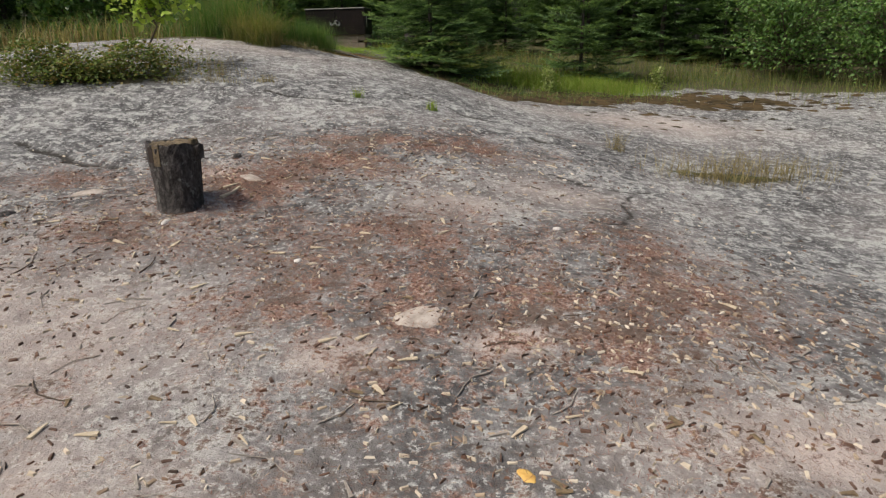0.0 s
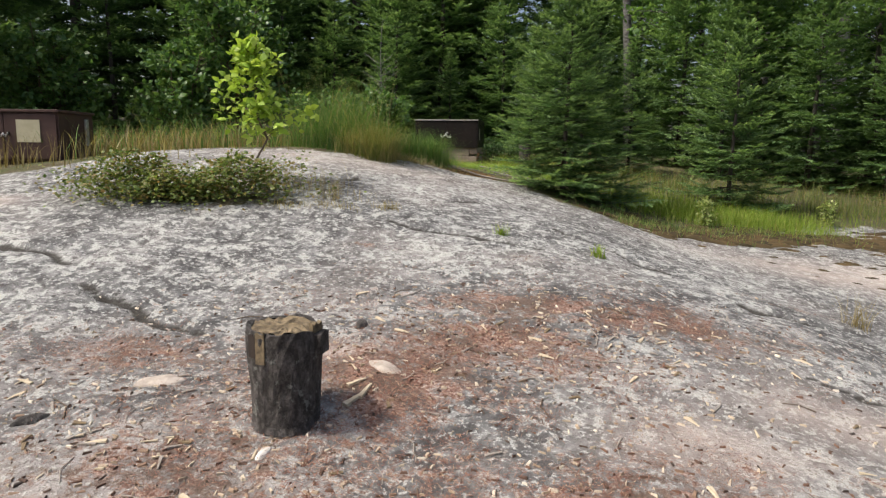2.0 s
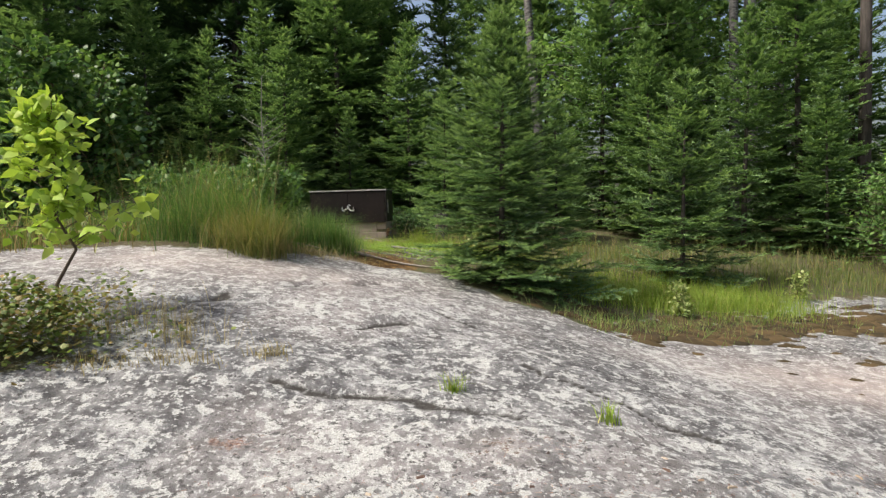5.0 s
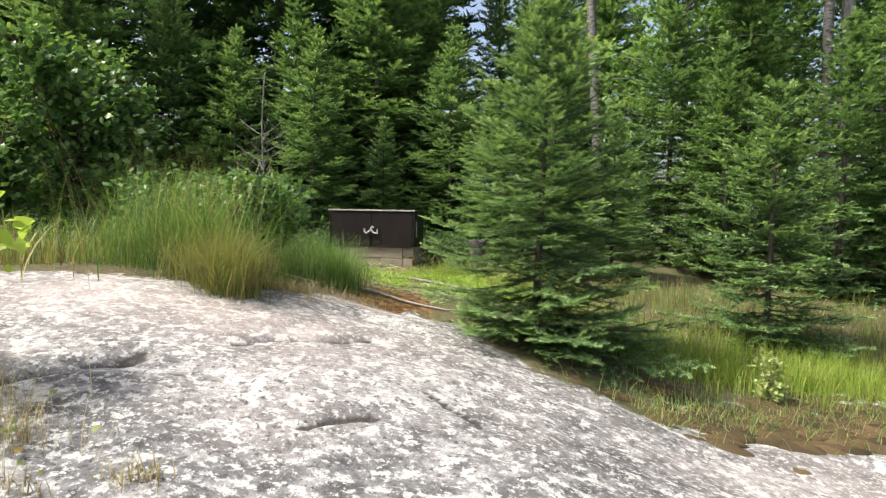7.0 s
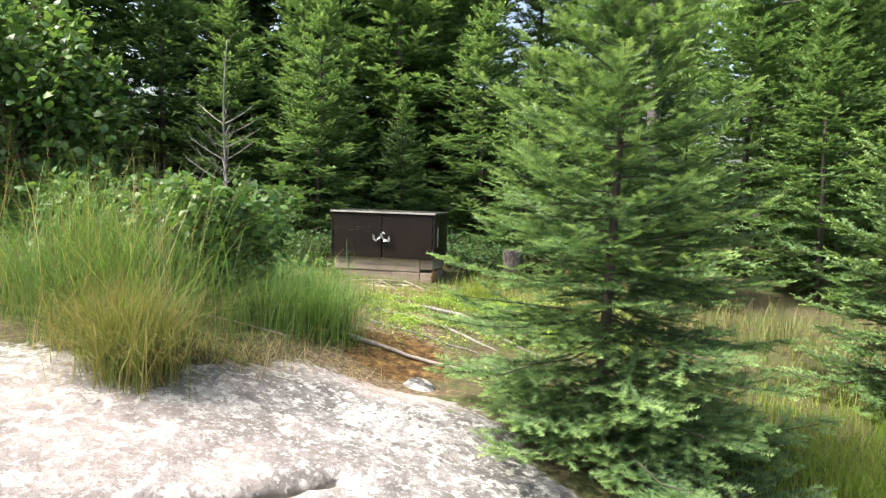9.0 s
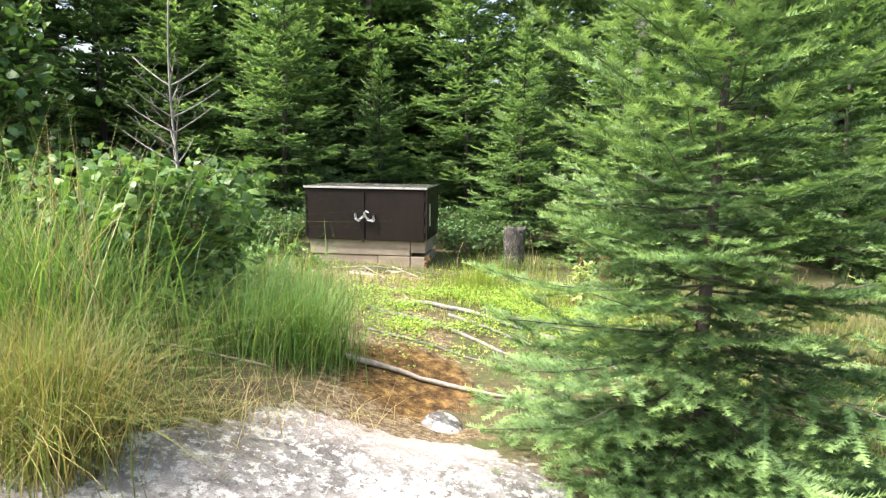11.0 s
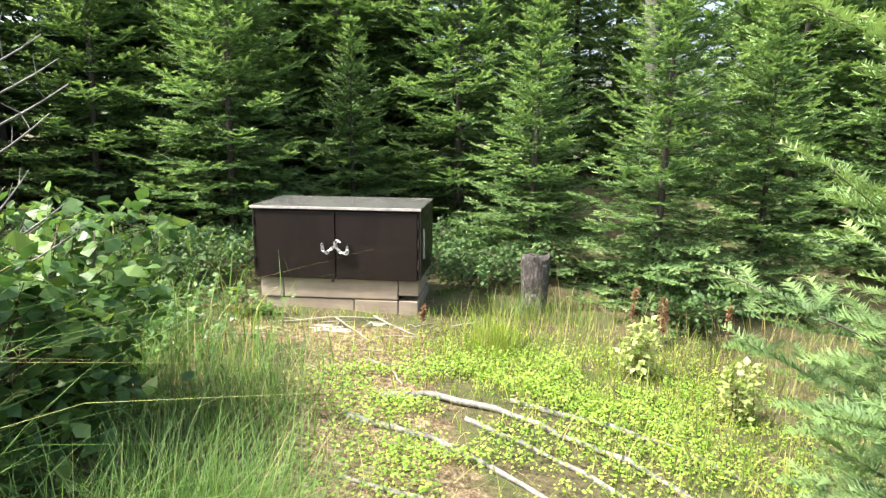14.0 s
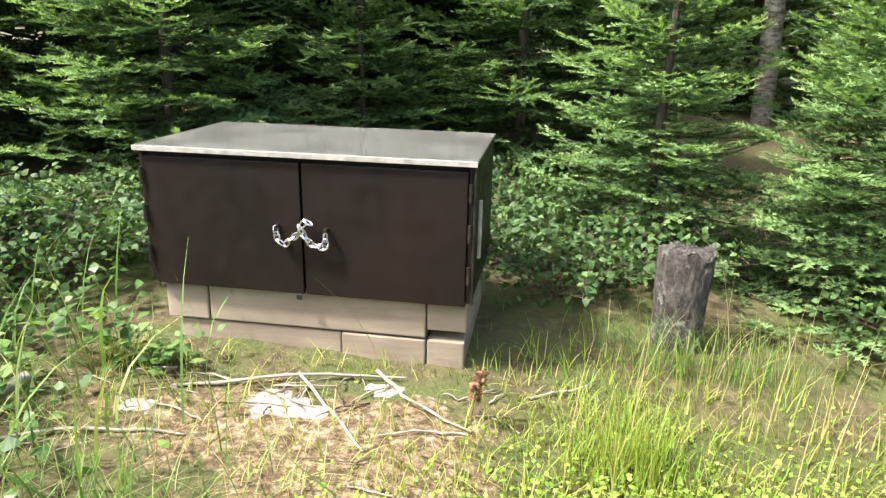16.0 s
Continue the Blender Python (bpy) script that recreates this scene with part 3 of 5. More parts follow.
# young spruces beside the rock
t_, c_ = conifer_mesh("near_spruce", 2.62, 1.1, 5, 16, 10, 0.10, 0.031, 50, m_spruce, low=0.02, power=0.62, low_rise=-0.2, top_rise=1.0, fan=0.52, gaps=0.06)
tree("spruce_tree", t_, c_, (0.15, 9.62), "young green spruce with dense drooping boughs beside bare rock", "spruce tree", "young spruces")
t_, c_ = conifer_mesh("side_spruce", 2.6, 1.02, 12, 14, 8, 0.11, 0.034, 15, m_spruce, low=0.04, power=0.6, top_rise=1.0)
tree("spruce_tree", t_, c_, (2.65, 11.2), "young dark green spruce standing in tall grass", "spruce tree", "young spruces", 40)

# forest behind: a few kinds, copied
rngf = random.Random(4)
KINDS = []
for k, (hh, rr, wh, pr, sho, wid, cnt) in enumerate([(4.6, 1.3, 20, 7, 0.18, 0.06, 11), (6.4, 1.6, 24, 7, 0.23, 0.078, 10), (9.0, 2.0, 27, 7, 0.31, 0.105, 9)]):
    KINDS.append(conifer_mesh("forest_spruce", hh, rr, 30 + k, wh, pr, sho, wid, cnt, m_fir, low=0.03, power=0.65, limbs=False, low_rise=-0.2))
pine_t, pine_c = conifer_mesh("forest_pine", 13.0, 3.4, 51, 20, 7, 0.50, 0.22, 10, m_pine, low=0.05, power=0.4, top_rise=0.5, low_rise=0.0, limbs=False)
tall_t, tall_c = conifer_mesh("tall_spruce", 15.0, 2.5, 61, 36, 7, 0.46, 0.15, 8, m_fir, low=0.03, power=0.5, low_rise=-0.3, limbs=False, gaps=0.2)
KINDS_EDGE = conifer_mesh("edge_spruce", 4.4, 1.3, 37, 20, 9, 0.13, 0.040, 16, m_edgespruce, low=0.03, power=0.65, low_rise=-0.12, gaps=0.14)
b_t, b_c = leafy_meshes("forest_birch", 11.0, 3.6, 71, 1, 150, 40, 0.15, m_birchleaf, m_birch, base=0.18, taper=0.0075)
first = {}


def forest(kind, at, turn, size):
    label, cat, name = {0: ("dense dark green spruce at the forest edge", "spruce tree", "spruce_tree"), 3: ("tall dark pine with long sweeping boughs", "pine tree", "pine_tree"),
                        4: ("tall spruce in the forest behind", "spruce tree", "spruce_tree"), 5: ("slim birch with pale bark and light leaves", "birch tree", "birch_tree")}[kind if 2 < kind < 6 else 0]
    meshes = (KINDS + [(pine_t, pine_c), (tall_t, tall_c), (b_t, b_c), KINDS_EDGE])[kind]
    m = pose(at[0], at[1], gz(*at) - 0.05, 0, 0, turn) @ Matrix.Diagonal((size, size, size, 1))
    if kind in first:
        return copy_thing(first[kind], m)
    first[kind] = tree(name, *meshes, at, label, cat, "forest trees")
    first[kind].matrix_basis = m
    return first[kind]


FOREST = [
    (6, -2.72, 14.95, 0.82), (6, -1.65, 15.5, 0.66), (6, -0.05, 14.35, 0.72), (6, 0.85, 13.85, 0.82), (6, 1.35, 15.2, 0.52), (6, 0.2, 16.3, 0.9), (6, -4.1, 15.3, 1.05), (1, -2.0, 17.0, 1.0), (2, -1.0, 18.4, 0.8),
    (6, 1.75, 14.0, 0.75), (6, -0.55, 16.0, 1.1), (0, -3.3, 16.4, 0.9), (1, 3.2, 16.2, 0.8), (0, -5.3, 15.9, 1.0), (0, 6.0, 13.4, 0.7), (0, 3.6, 14.6, 0.9), (0, 5.0, 14.1, 0.9), (1, 6.5, 14.9, 0.95), (0, 7.8, 13.4, 0.9), (2, 5.0, 17.2, 0.85), (2, 8.6, 16.4, 0.9), (1, 9.8, 13.0, 0.9),
    (3, -4.6, 19.6, 1.0), (3, -7.8, 19.2, 1.05), (3, -11.4, 18.0, 1.0), (3, -2.2, 21.5, 1.0), (4, -1.6, 22.0, 0.95), (4, -5.8, 21.0, 1.0), (4, -9.6, 20.0, 1.0), (4, -14.5, 18.5, 1.0),
    (4, 6.8, 21.5, 0.95), (5, 3.9, 17.4, 1.0), (5, 5.9, 18.8, 0.95), (5, 8.4, 18.4, 1.0), (5, 10.8, 16.2, 1.0), (5, 12.6, 13.8, 0.9),
    (4, 10.2, 21.5, 0.9), (2, 11.4, 17.8, 1.0), (1, -6.6, 15.0, 0.9), (1, -8.7, 10.5, 0.75), (1, -9.9, 13.0, 1.0), (2, -12.4, 13.4, 1.0), (0, -8.2, 14.2, 1.0), (2, -14.6, 10.0, 1.0), (4, -16.0, 13.0, 1.0),
    (2, 13.8, 15.8, 1.0), (4, 15.4, 19.0, 1.0), (2, 14.6, 11.6, 1.0), (4, 4.4, 27.0, 0.9), (4, 8.6, 27.0, 0.9), (3, -2.8, 28.0, 1.1), (4, -4.8, 27.0, 1.1), (3, -9.0, 26.0, 1.1), (4, 13.0, 25.0, 1.0), (3, -14.5, 22.0, 1.1),
    (2, 2.6, 24.5, 1.0), (2, 7.0, 24.0, 0.9), (3, 11.0, 32.0, 1.1), (2, 17.5, 15.0, 1.0), (4, 18.0, 24.0, 1.0), (3, 4.0, 34.0, 1.0), (2, -7.0, 23.5, 1.0), (2, -12.0, 20.5, 1.0),
    (2, 0.6, 20.5, 0.9), (2, 3.2, 21.0, 1.0), (2, 1.6, 26.0, 1.1), (2, 9.6, 24.5, 1.1), (2, 6.0, 29.0, 1.2), (2, 15.5, 27.0, 1.2), (2, -3.6, 24.0, 1.0),
    # round the clearing, out of view
    (4, -16.0, 3.0, 1.0), (4, -15.0, -5.0, 1.0),
    (4, -9.0, -13.0, 1.0), (3, 0.0, -16.0, 1.0), (4, 8.0, -14.0, 1.0), (2, 15.0, -6.0, 1.1), (4, 17.0, 1.0, 1.0), (2, 16.0, 6.5, 1.1),
]
for kind, x, y, size in FOREST:
    forest(kind, (x, y), rngf.uniform(0, 360), size * rngf.uniform(0.94, 1.06))

# pale bare trunk and pair of trunks between the forest trees
def bare_trunk(at, height, radius, lean, mat, label, name="bare_tree"):
    rng = np.random.default_rng(int(abs(at[0]) * 100))
    s = np.linspace(0, 1, 12)
    pts = np.stack([lean[0] * s + 0.02 * np.sin(s * 9), lean[1] * s, s * height], -1)
    pieces = [tube_arrays(pts, radius * (1 - 0.45 * s), 10)]
    for k in range(9):
        u = rng.uniform(0.3, 0.95)
        o = np.array([np.interp(u, s, pts[:, c]) for c in range(3)])
        az = rng.uniform(0, 6.28)
        q = np.linspace(0, 1, 4)
        pieces.append(tube_arrays(o + np.array([np.cos(az), np.sin(az), 0.35]) * (q * rng.uniform(0.25, 0.8))[:, None], radius * 0.14 * (1 - q * 0.8), 5))
    v, f = joined(pieces)
    ob = new(name, tri_mesh(name, v, f, mat, True))
    ob.matrix_basis = pose(at[0], at[1], gz(*at) - 0.1)
    return tagged(ob, label, "tree")


bare_trunk((2.75, 19.3), 9.5, 0.125, (-0.5, 0.1), m_birch, "pale dead birch trunk with short branch stubs")
bare_trunk((6.6, 17.5), 10.0, 0.12, (0.1, 0.1), m_birch, "pale mottled birch trunk beside a darker trunk")
bare_trunk((7.1, 17.7), 10.0, 0.16, (0.05, 0.1), m_greybark, "grey-brown trunk at the forest edge")
bare_trunk((8.2, 15.6), 10.0, 0.13, (0.1, 0.0), m_bark, "dark trunk at the forest edge")


# ---- shrubs ----
def shrub(name, meshes, at, label, category, group="", turn=0.0, sink=0.02):
    ob = new(name)
    under(new("stem", meshes[0]), ob)
    under(new("foliage", meshes[1]), ob)
    ob.matrix_basis = pose(at[0], at[1], gz(*at) - sink, 0, 0, turn)
    return tagged(ob, label, category, group)


shrub("sapling", leafy_meshes("bright_sapling", 1.25, 0.95, 3, 1, 42, 15, 0.085, m_bright, base=0.34, taper=0.010), (-2.74, 7.17), "yellow-green leafy sapling growing from a heath patch", "sapling")
dark_shrub = leafy_meshes("dark_shrub", 2.9, 2.2, 8, 7, 34, 30, 0.105, m_leaf, base=0.2)
shrub("shrub", dark_shrub, (-5.1, 12.7), "tall dark green broadleaf shrub behind grass", "shrub", "broadleaf shrubs")
small_shrub = leafy_meshes("small_shrub", 1.9, 1.7, 9, 6, 26, 22, 0.10, m_leaf, base=0.2)
for at, turn in (((-7.4, 11.2), 0), ((-9.3, 10.4), 60), ((-5.7, 11.7), 120)):
    shrub("shrub", small_shrub, at, "green broadleaf shrub at the forest edge", "shrub", "broadleaf shrubs", turn)
light_shrub = leafy_meshes("light_shrub", 1.7, 2.4, 10, 9, 30, 22, 0.065, m_birchleaf, base=0.12)
for at, turn in (((6.5, 12.0), 0), ((7.7, 11.0), 50), ((9.0, 10.4), 140)):
    shrub("shrub", light_shrub, at, "pale green small-leaved shrub above grass", "shrub", "pale shrubs", turn)
herb = leafy_meshes("herb_bush", 0.85, 0.65, 15, 11, 13, 11, 0.070, m_leaf, base=0.1, lean=0.7)
for at, turn in (((-2.25, 10.7), 0), ((-2.5, 10.35), 70), ((-2.35, 11.2), 150), ((-2.7, 11.2), 210), ((-3.2, 10.7), 280)):
    shrub("raspberry_bush", herb, at, "leafy green raspberry bush among tall grass", "bush", "raspberry bushes", turn)
seedling = leafy_meshes("seedling", 0.34, 0.26, 17, 4, 10, 7, 0.045, m_seedling, base=0.15)
for at, turn in (((1.75, 9.25), 0), ((0.62, 11.95), 80), ((0.26, 12.35), 160), ((3.7, 10.5), 70)):
    shrub("seedling", seedling, at, "small pale green leafy seedling in grass", "seedling", "leafy seedlings", turn)
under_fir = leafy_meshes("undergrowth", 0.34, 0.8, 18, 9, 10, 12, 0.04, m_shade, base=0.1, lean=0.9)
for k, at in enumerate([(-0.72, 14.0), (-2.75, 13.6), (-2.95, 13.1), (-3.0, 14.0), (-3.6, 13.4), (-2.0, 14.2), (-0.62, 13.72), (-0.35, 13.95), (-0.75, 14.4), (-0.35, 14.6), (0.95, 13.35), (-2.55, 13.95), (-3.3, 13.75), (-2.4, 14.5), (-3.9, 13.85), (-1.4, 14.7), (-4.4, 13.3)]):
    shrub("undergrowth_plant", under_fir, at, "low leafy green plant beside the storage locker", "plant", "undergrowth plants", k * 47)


def seed_stalk(at, height, seed):
    """An upright dry stem with a rust-brown seed spike."""
    r = np.random.default_rng(seed)
    s = np.linspace(0, 1, 6)
    pts = np.stack([0.03 * s**2, 0.02 * np.sin(s * 3), s * height], -1)
    ob = new("seed_stalk")
    v, f = tube_arrays(pts, 0.0026 * (1 - 0.6 * s), 5)
    under(new("stem", tri_mesh("seed_stem", v, f, m_twig, True)), ob)
    n = 130
    u = r.uniform(0.5, 1.0, n)
    core = np.stack([np.interp(u, s, pts[:, c]) for c in range(3)], -1)
    out = r.normal(0, 1, (n, 3)) * np.array([1, 1, 0.3]) + np.array([0, 0, 0.6])
    out /= np.linalg.norm(out, axis=1)[:, None]
    v, f = leaf_arrays(core + out * 0.008, out, 0.018, r, 0.42)
    under(new("seed_head", tri_mesh("seed_head", v, f, m_seedhead, False, np.repeat(r.uniform(0, 1, n) ** 2, 6))), ob)
    ob.matrix_basis = pose(at[0], at[1], gz(*at) - 0.01, 0, 0, seed * 70)
    tagged(ob, "dry stem with rust-brown seed spike among grass", "seed stalk", "seed stalks")


for k, at in enumerate([(0.35, 12.75), (0.52, 12.7), (0.62, 12.95), (0.85, 12.6), (-1.0, 12.75)]):
    seed_stalk(at, 0.42 - 0.05 * (k % 3) - (0.16 if k == 4 else 0), k + 1)


# bare dead sapling with short side branches
def dead_sapling(at, height):
    s = np.linspace(0, 1, 14)
    pts = np.stack([0.02 * np.sin(s * 7) + np.where(s > 0.93, (s - 0.93) * 1.0, 0), 0 * s, np.minimum(s, 0.96) * height], -1)
    pieces = [tube_arrays(pts, 0.010 * (1 - 0.68 * s), 6)]
    rng = np.random.default_rng(6)
    for w in range(8):
        for k in range(3):
            u = 0.34 + 0.042 * w
            az = k * 1.57 + w * 0.8 + rng.normal(0, 0.2)
            L = 0.28 * rng.uniform(0.7, 1.1)
            q = np.linspace(0, 1, 5)
            o = np.array([np.interp(u, s, pts[:, c]) for c in range(3)])
            arm = np.stack([np.cos(az) * q * L, np.sin(az) * q * L, L * (0.45 * q + 0.15 * q * q)], -1)
            pieces.append(tube_arrays(o + arm, 0.0045 * (1 - q * 0.6), 4))
            for g in range(2):
                e = o + arm[2 + g]
                pieces.append(tube_arrays(np.stack([e, e + np.array([rng.normal(0, 0.03), rng.normal(0, 0.03), 0.05])]), [0.002, 0.001], 3))
    v, f = joined(pieces)
    ob = new("dead_sapling", tri_mesh("dead_sapling", v, f, m_greybark, True))
    ob.matrix_basis = pose(at[0], at[1], gz(*at))
    tagged(ob, "bare dead conifer sapling with short grey twigs", "sapling")


dead_sapling((-2.27, 10.75), 1.95)


# ---- grass ----
rng = np.random.default_rng(11)


def grass(name, n, spots, height, width, mat, seed, label, **kw):
    x, y = clump_xy(rng, n, spots)
    return tagged(blades(name, x, y, height, width, mat, seed, **kw), label, "grass", kind="stuff")


grass("tall_grass", 1000, [(-2.45, 9.75, 0.2, 0.16, 3), (-2.8, 9.95, 0.28, 0.2, 3), (-3.2, 10.1, 0.25, 0.2, 0.6)], 0.92, 0.0026, m_grass, 1, "tall green grass clump at the edge of the rock", lean=0.22, curl=0.7, dry=0.14)
grass("tall_grass", 1300, [(-2.4, 9.65, 0.25, 0.16, 3), (-2.8, 9.85, 0.3, 0.2, 3)], 0.58, 0.0024, m_grass, 71, "shorter green grass filling the tall clump", lean=0.35, curl=0.8, dry=0.2)
grass("tall_grass", 160, [(-2.45, 9.7, 0.3, 0.16, 3), (-2.9, 9.85, 0.3, 0.2, 2)], 1.1, 0.0022, m_drygrass, 51, "tall straw-coloured seed grass among green grass", lean=0.2, curl=0.6, dry=0.5)
grass("tall_grass", 2100, [(-2.0, 9.05, 0.1, 0.08, 2), (-2.1, 9.22, 0.11, 0.08, 3), (-2.35, 9.32, 0.12, 0.1, 1)], 0.46, 0.0019, m_olive, 2, "yellowing grass tuft leaning over bare rock", lean=0.35, curl=0.8, dry=0.5)
grass("tall_grass", 1900, [(-1.55, 10.38, 0.12, 0.12, 3), (-1.8, 10.15, 0.15, 0.12, 1)], 0.44, 0.0019, m_grass, 3, "soft green grass clump beside the path", lean=0.22, curl=0.55, dry=0.12)
grass("rough_grass", 4200, [(-4.4, 9.9, 0.6, 0.3, 1), (-5.6, 9.2, 0.9, 0.5, 3), (-7.0, 8.3, 0.9, 0.5, 3), (-8.5, 7.8, 0.8, 0.6, 2), (-4.5, 11.2, 1.0, 0.8, 3), (-6.5, 10.5, 1.2, 0.8, 3)], 0.36, 0.0045, m_drygrass, 4, "dry yellow-green grass before the forest", lean=0.25, curl=0.4, dry=0.3)
grass("rough_grass", 3000, [(-4.4, 10.4, 0.6, 0.5, 1), (-3.6, 11.8, 0.8, 0.8, 3), (-6.0, 10.2, 1.0, 0.7, 2)], 0.5, 0.005, m_grass, 44, "green grass before the forest", lean=0.25, curl=0.4, dry=0.3)
grass("meadow_grass", 7500, [(1.3, 10.0, 0.4, 0.3, 2), (2.6, 10.4, 0.6, 0.4, 3), (1.55, 9.6, 0.4, 0.18, 3), (2.35, 9.75, 0.45, 0.25, 4), (3.0, 10.1, 0.35, 0.3, 2), (1.5, 10.4, 0.6, 0.5, 2), (3.3, 11.2, 0.7, 0.5, 2)], 0.20, 0.0026, m_sunnygrass, 5, "sunlit yellow-green grass strip beside the spruce", lean=0.22, curl=0.45, dry=0.15)
grass("rough_grass", 4200, [(4.4, 11.6, 0.8, 0.3, 1), (6.0, 11.4, 1.0, 0.4, 2), (4.5, 12.6, 1.2, 0.7, 3), (7.6, 10.2, 1.0, 0.5, 2), (2.2, 12.4, 0.9, 0.5, 3), (0.8, 11.2, 0.5, 0.4, 1)], 0.30, 0.003, m_olive, 6, "green grass below the forest edge", lean=0.25, curl=0.45, dry=0.25)
grass("path_grass", 4800, [(-0.3, 12.2, 0.45, 0.35, 3), (0.3, 11.7, 0.45, 0.4, 3), (-0.55, 12.75, 0.25, 0.25, 2), (0.5, 12.6, 0.4, 0.3, 2)], 0.10, 0.0024, m_sunnygrass, 7, "short sunlit grass beside the storage locker", lean=0.3, curl=0.5, dry=0.3)
grass("path_grass", 330, [(-0.55, 12.62, 0.09, 0.07, 3), (-0.15, 13.1, 0.25, 0.12, 1)], 0.27, 0.0019, m_sunnygrass, 8, "upright sunlit grass tuft before the storage locker", lean=0.14, curl=0.3, dry=0.3)
grass("seed_grass", 160, [(0.15, 12.85, 0.5, 0.25, 3), (0.9, 12.6, 0.5, 0.4, 2)], 0.42, 0.0018, m_drygrass, 9, "thin brown seed stalks among grass", lean=0.15, curl=0.2, dry=0.6)
grass("path_grass", 4500, [(-1.75, 11.6, 0.2, 0.4, 2), (-2.45, 11.9, 0.35, 0.4, 3), (-2.9, 12.4, 0.35, 0.4, 3), (-2.0, 11.2, 0.25, 0.3, 2), (-3.2, 11.7, 0.4, 0.5, 2)], 0.24, 0.0022, m_grass, 10, "soft shaded grass beside the path", lean=0.3, curl=0.6, dry=0.15)
grass("dry_grass", 420, [(-2.55, 6.95, 0.3, 0.12, 3), (-2.0, 6.85, 0.12, 0.05, 1)], 0.26, 0.0014, m_drygrass, 12, "thin dry grass in the heath patch", lean=0.25, curl=0.3, dry=0.6)
grass("grass_tuft", 110, [(-0.59, 6.46, 0.03, 0.02, 1), (0.1, 6.25, 0.03, 0.02, 1.2)], 0.11, 0.003, m_sunnygrass, 13, "tiny green tuft in a rock crack", lean=0.3, curl=0.4, dry=0.1)
grass("grass_tuft", 260, [(-1.52, 6.72, 0.05, 0.03, 1), (-1.95, 6.6, 0.1, 0.03, 1), (-2.3, 6.55, 0.1, 0.04, 1)], 0.09, 0.0022, m_drygrass, 14, "dry olive tuft in a rock crack", lean=0.4, curl=0.4, dry=0.3)
grass("dry_grass", 700, [(2.35, 5.3, 0.28, 0.12, 2), (3.0, 5.6, 0.3, 0.15, 2), (1.75, 5.9, 0.05, 0.05, 0.3)], 0.24, 0.002, m_drygrass, 15, "dry olive grass on a soil pocket in rock", lean=0.3, curl=0.5, dry=0.3)
grass("dry_grass", 800, [(-1.35, 9.85, 0.2, 0.12, 1), (-1.72, 9.5, 0.16, 0.14, 4), (-1.2, 11.2, 0.3, 0.3, 2), (-1.9, 12.4, 0.4, 0.25, 2)], 0.13, 0.0016, m_drygrass, 16, "flattened dry grass along the path", lean=0.9, curl=0.8, dry=0.5)


grass("dry_grass", 1500, [(1.3, 8.8, 0.4, 0.15, 3), (2.2, 9.15, 0.5, 0.15, 3), (0.8, 8.5, 0.2, 0.12, 1)], 0.12, 0.0022, m_grass, 61, "short tufts of grass at the foot of the rock", lean=0.5, curl=0.5, dry=0.5)
grass("path_grass", 900, [(-1.9, 12.75, 0.35, 0.15, 2), (-1.2, 12.55, 0.3, 0.15, 2), (-2.15, 13.03, 0.1, 0.05, 1), (-1.5, 13.02, 0.4, 0.03, 1)], 0.09, 0.0022, m_sunnygrass, 62, "sparse short grass on bare soil by the locker", lean=0.4, curl=0.5, dry=0.5)


def leaf_carpet(name, n, spots, size, rise, mat, seed, label, category, bare=0.0):
    r = np.random.default_rng(seed)
    x, y = clump_xy(r, n, spots)
    kept = fbm(x * 3.5, y * 3.5, seed + 90) + r.normal(0, 0.06, n) > bare
    x, y, n = x[kept], y[kept], int(kept.sum())
    h = r.uniform(0.1, 1, n) * rise * (0.35 + 1.3 * vnoise(x * 5, y * 5, seed))
    at = np.stack([x, y, ground(x, y) + h], -1)
    az = r.uniform(0, 6.28, n)
    out = np.stack([np.cos(az), np.sin(az), r.uniform(0.0, 0.7, n)], -1)
    out /= np.linalg.norm(out, axis=1)[:, None]
    v, f = leaf_arrays(at, out, size, r)
    return tagged(new(name, tri_mesh(name, v, f, mat, False, np.repeat(r.uniform(0, 1, n) ** 3, 6))), label, category, kind="stuff")


leaf_carpet("herb_carpet", 24000, [(-1.15, 11.95, 0.22, 0.25, 1.5), (-1.0, 11.4, 0.25, 0.3, 1.5), (-0.25, 12.0, 0.35, 0.3, 3), (0.25, 11.5, 0.4, 0.35, 3), (-0.6, 12.3, 0.2, 0.2, 1.5), (0.5, 12.2, 0.35, 0.3, 2), (-0.9, 11.2, 0.2, 0.25, 1)], 0.018, 0.06, m_herb, 3, "low sunlit green herbs over roots", "herbs", 0.40)
grass("path_grass", 240, [(-0.28, 13.22, 0.12, 0.06, 2), (0.0, 13.2, 0.12, 0.06, 2)], 0.24, 0.0019, m_grass, 63, "upright grass round the old tree stump", lean=0.2, curl=0.4, dry=0.25)
leaf_carpet("heath_patch", 8500, [(-3.2, 6.6, 0.3, 0.17, 3), (-2.75, 6.75, 0.28, 0.14, 2), (-3.6, 6.55, 0.24, 0.16, 2)], 0.036, 0.24, m_heath, 4, "low blueberry heath growing in a rock hollow", "heath")
leaf_carpet("herb_carpet", 1800, [(-2.7, 12.7, 0.2, 0.25, 2), (-2.6, 12.2, 0.25, 0.3, 2), (-2.1, 13.0, 0.12, 0.04, 0.6), (-2.75, 13.3, 0.22, 0.3, 2)], 0.05, 0.16, m_leaf, 5, "low shaded leaves beside the storage locker", "herbs")


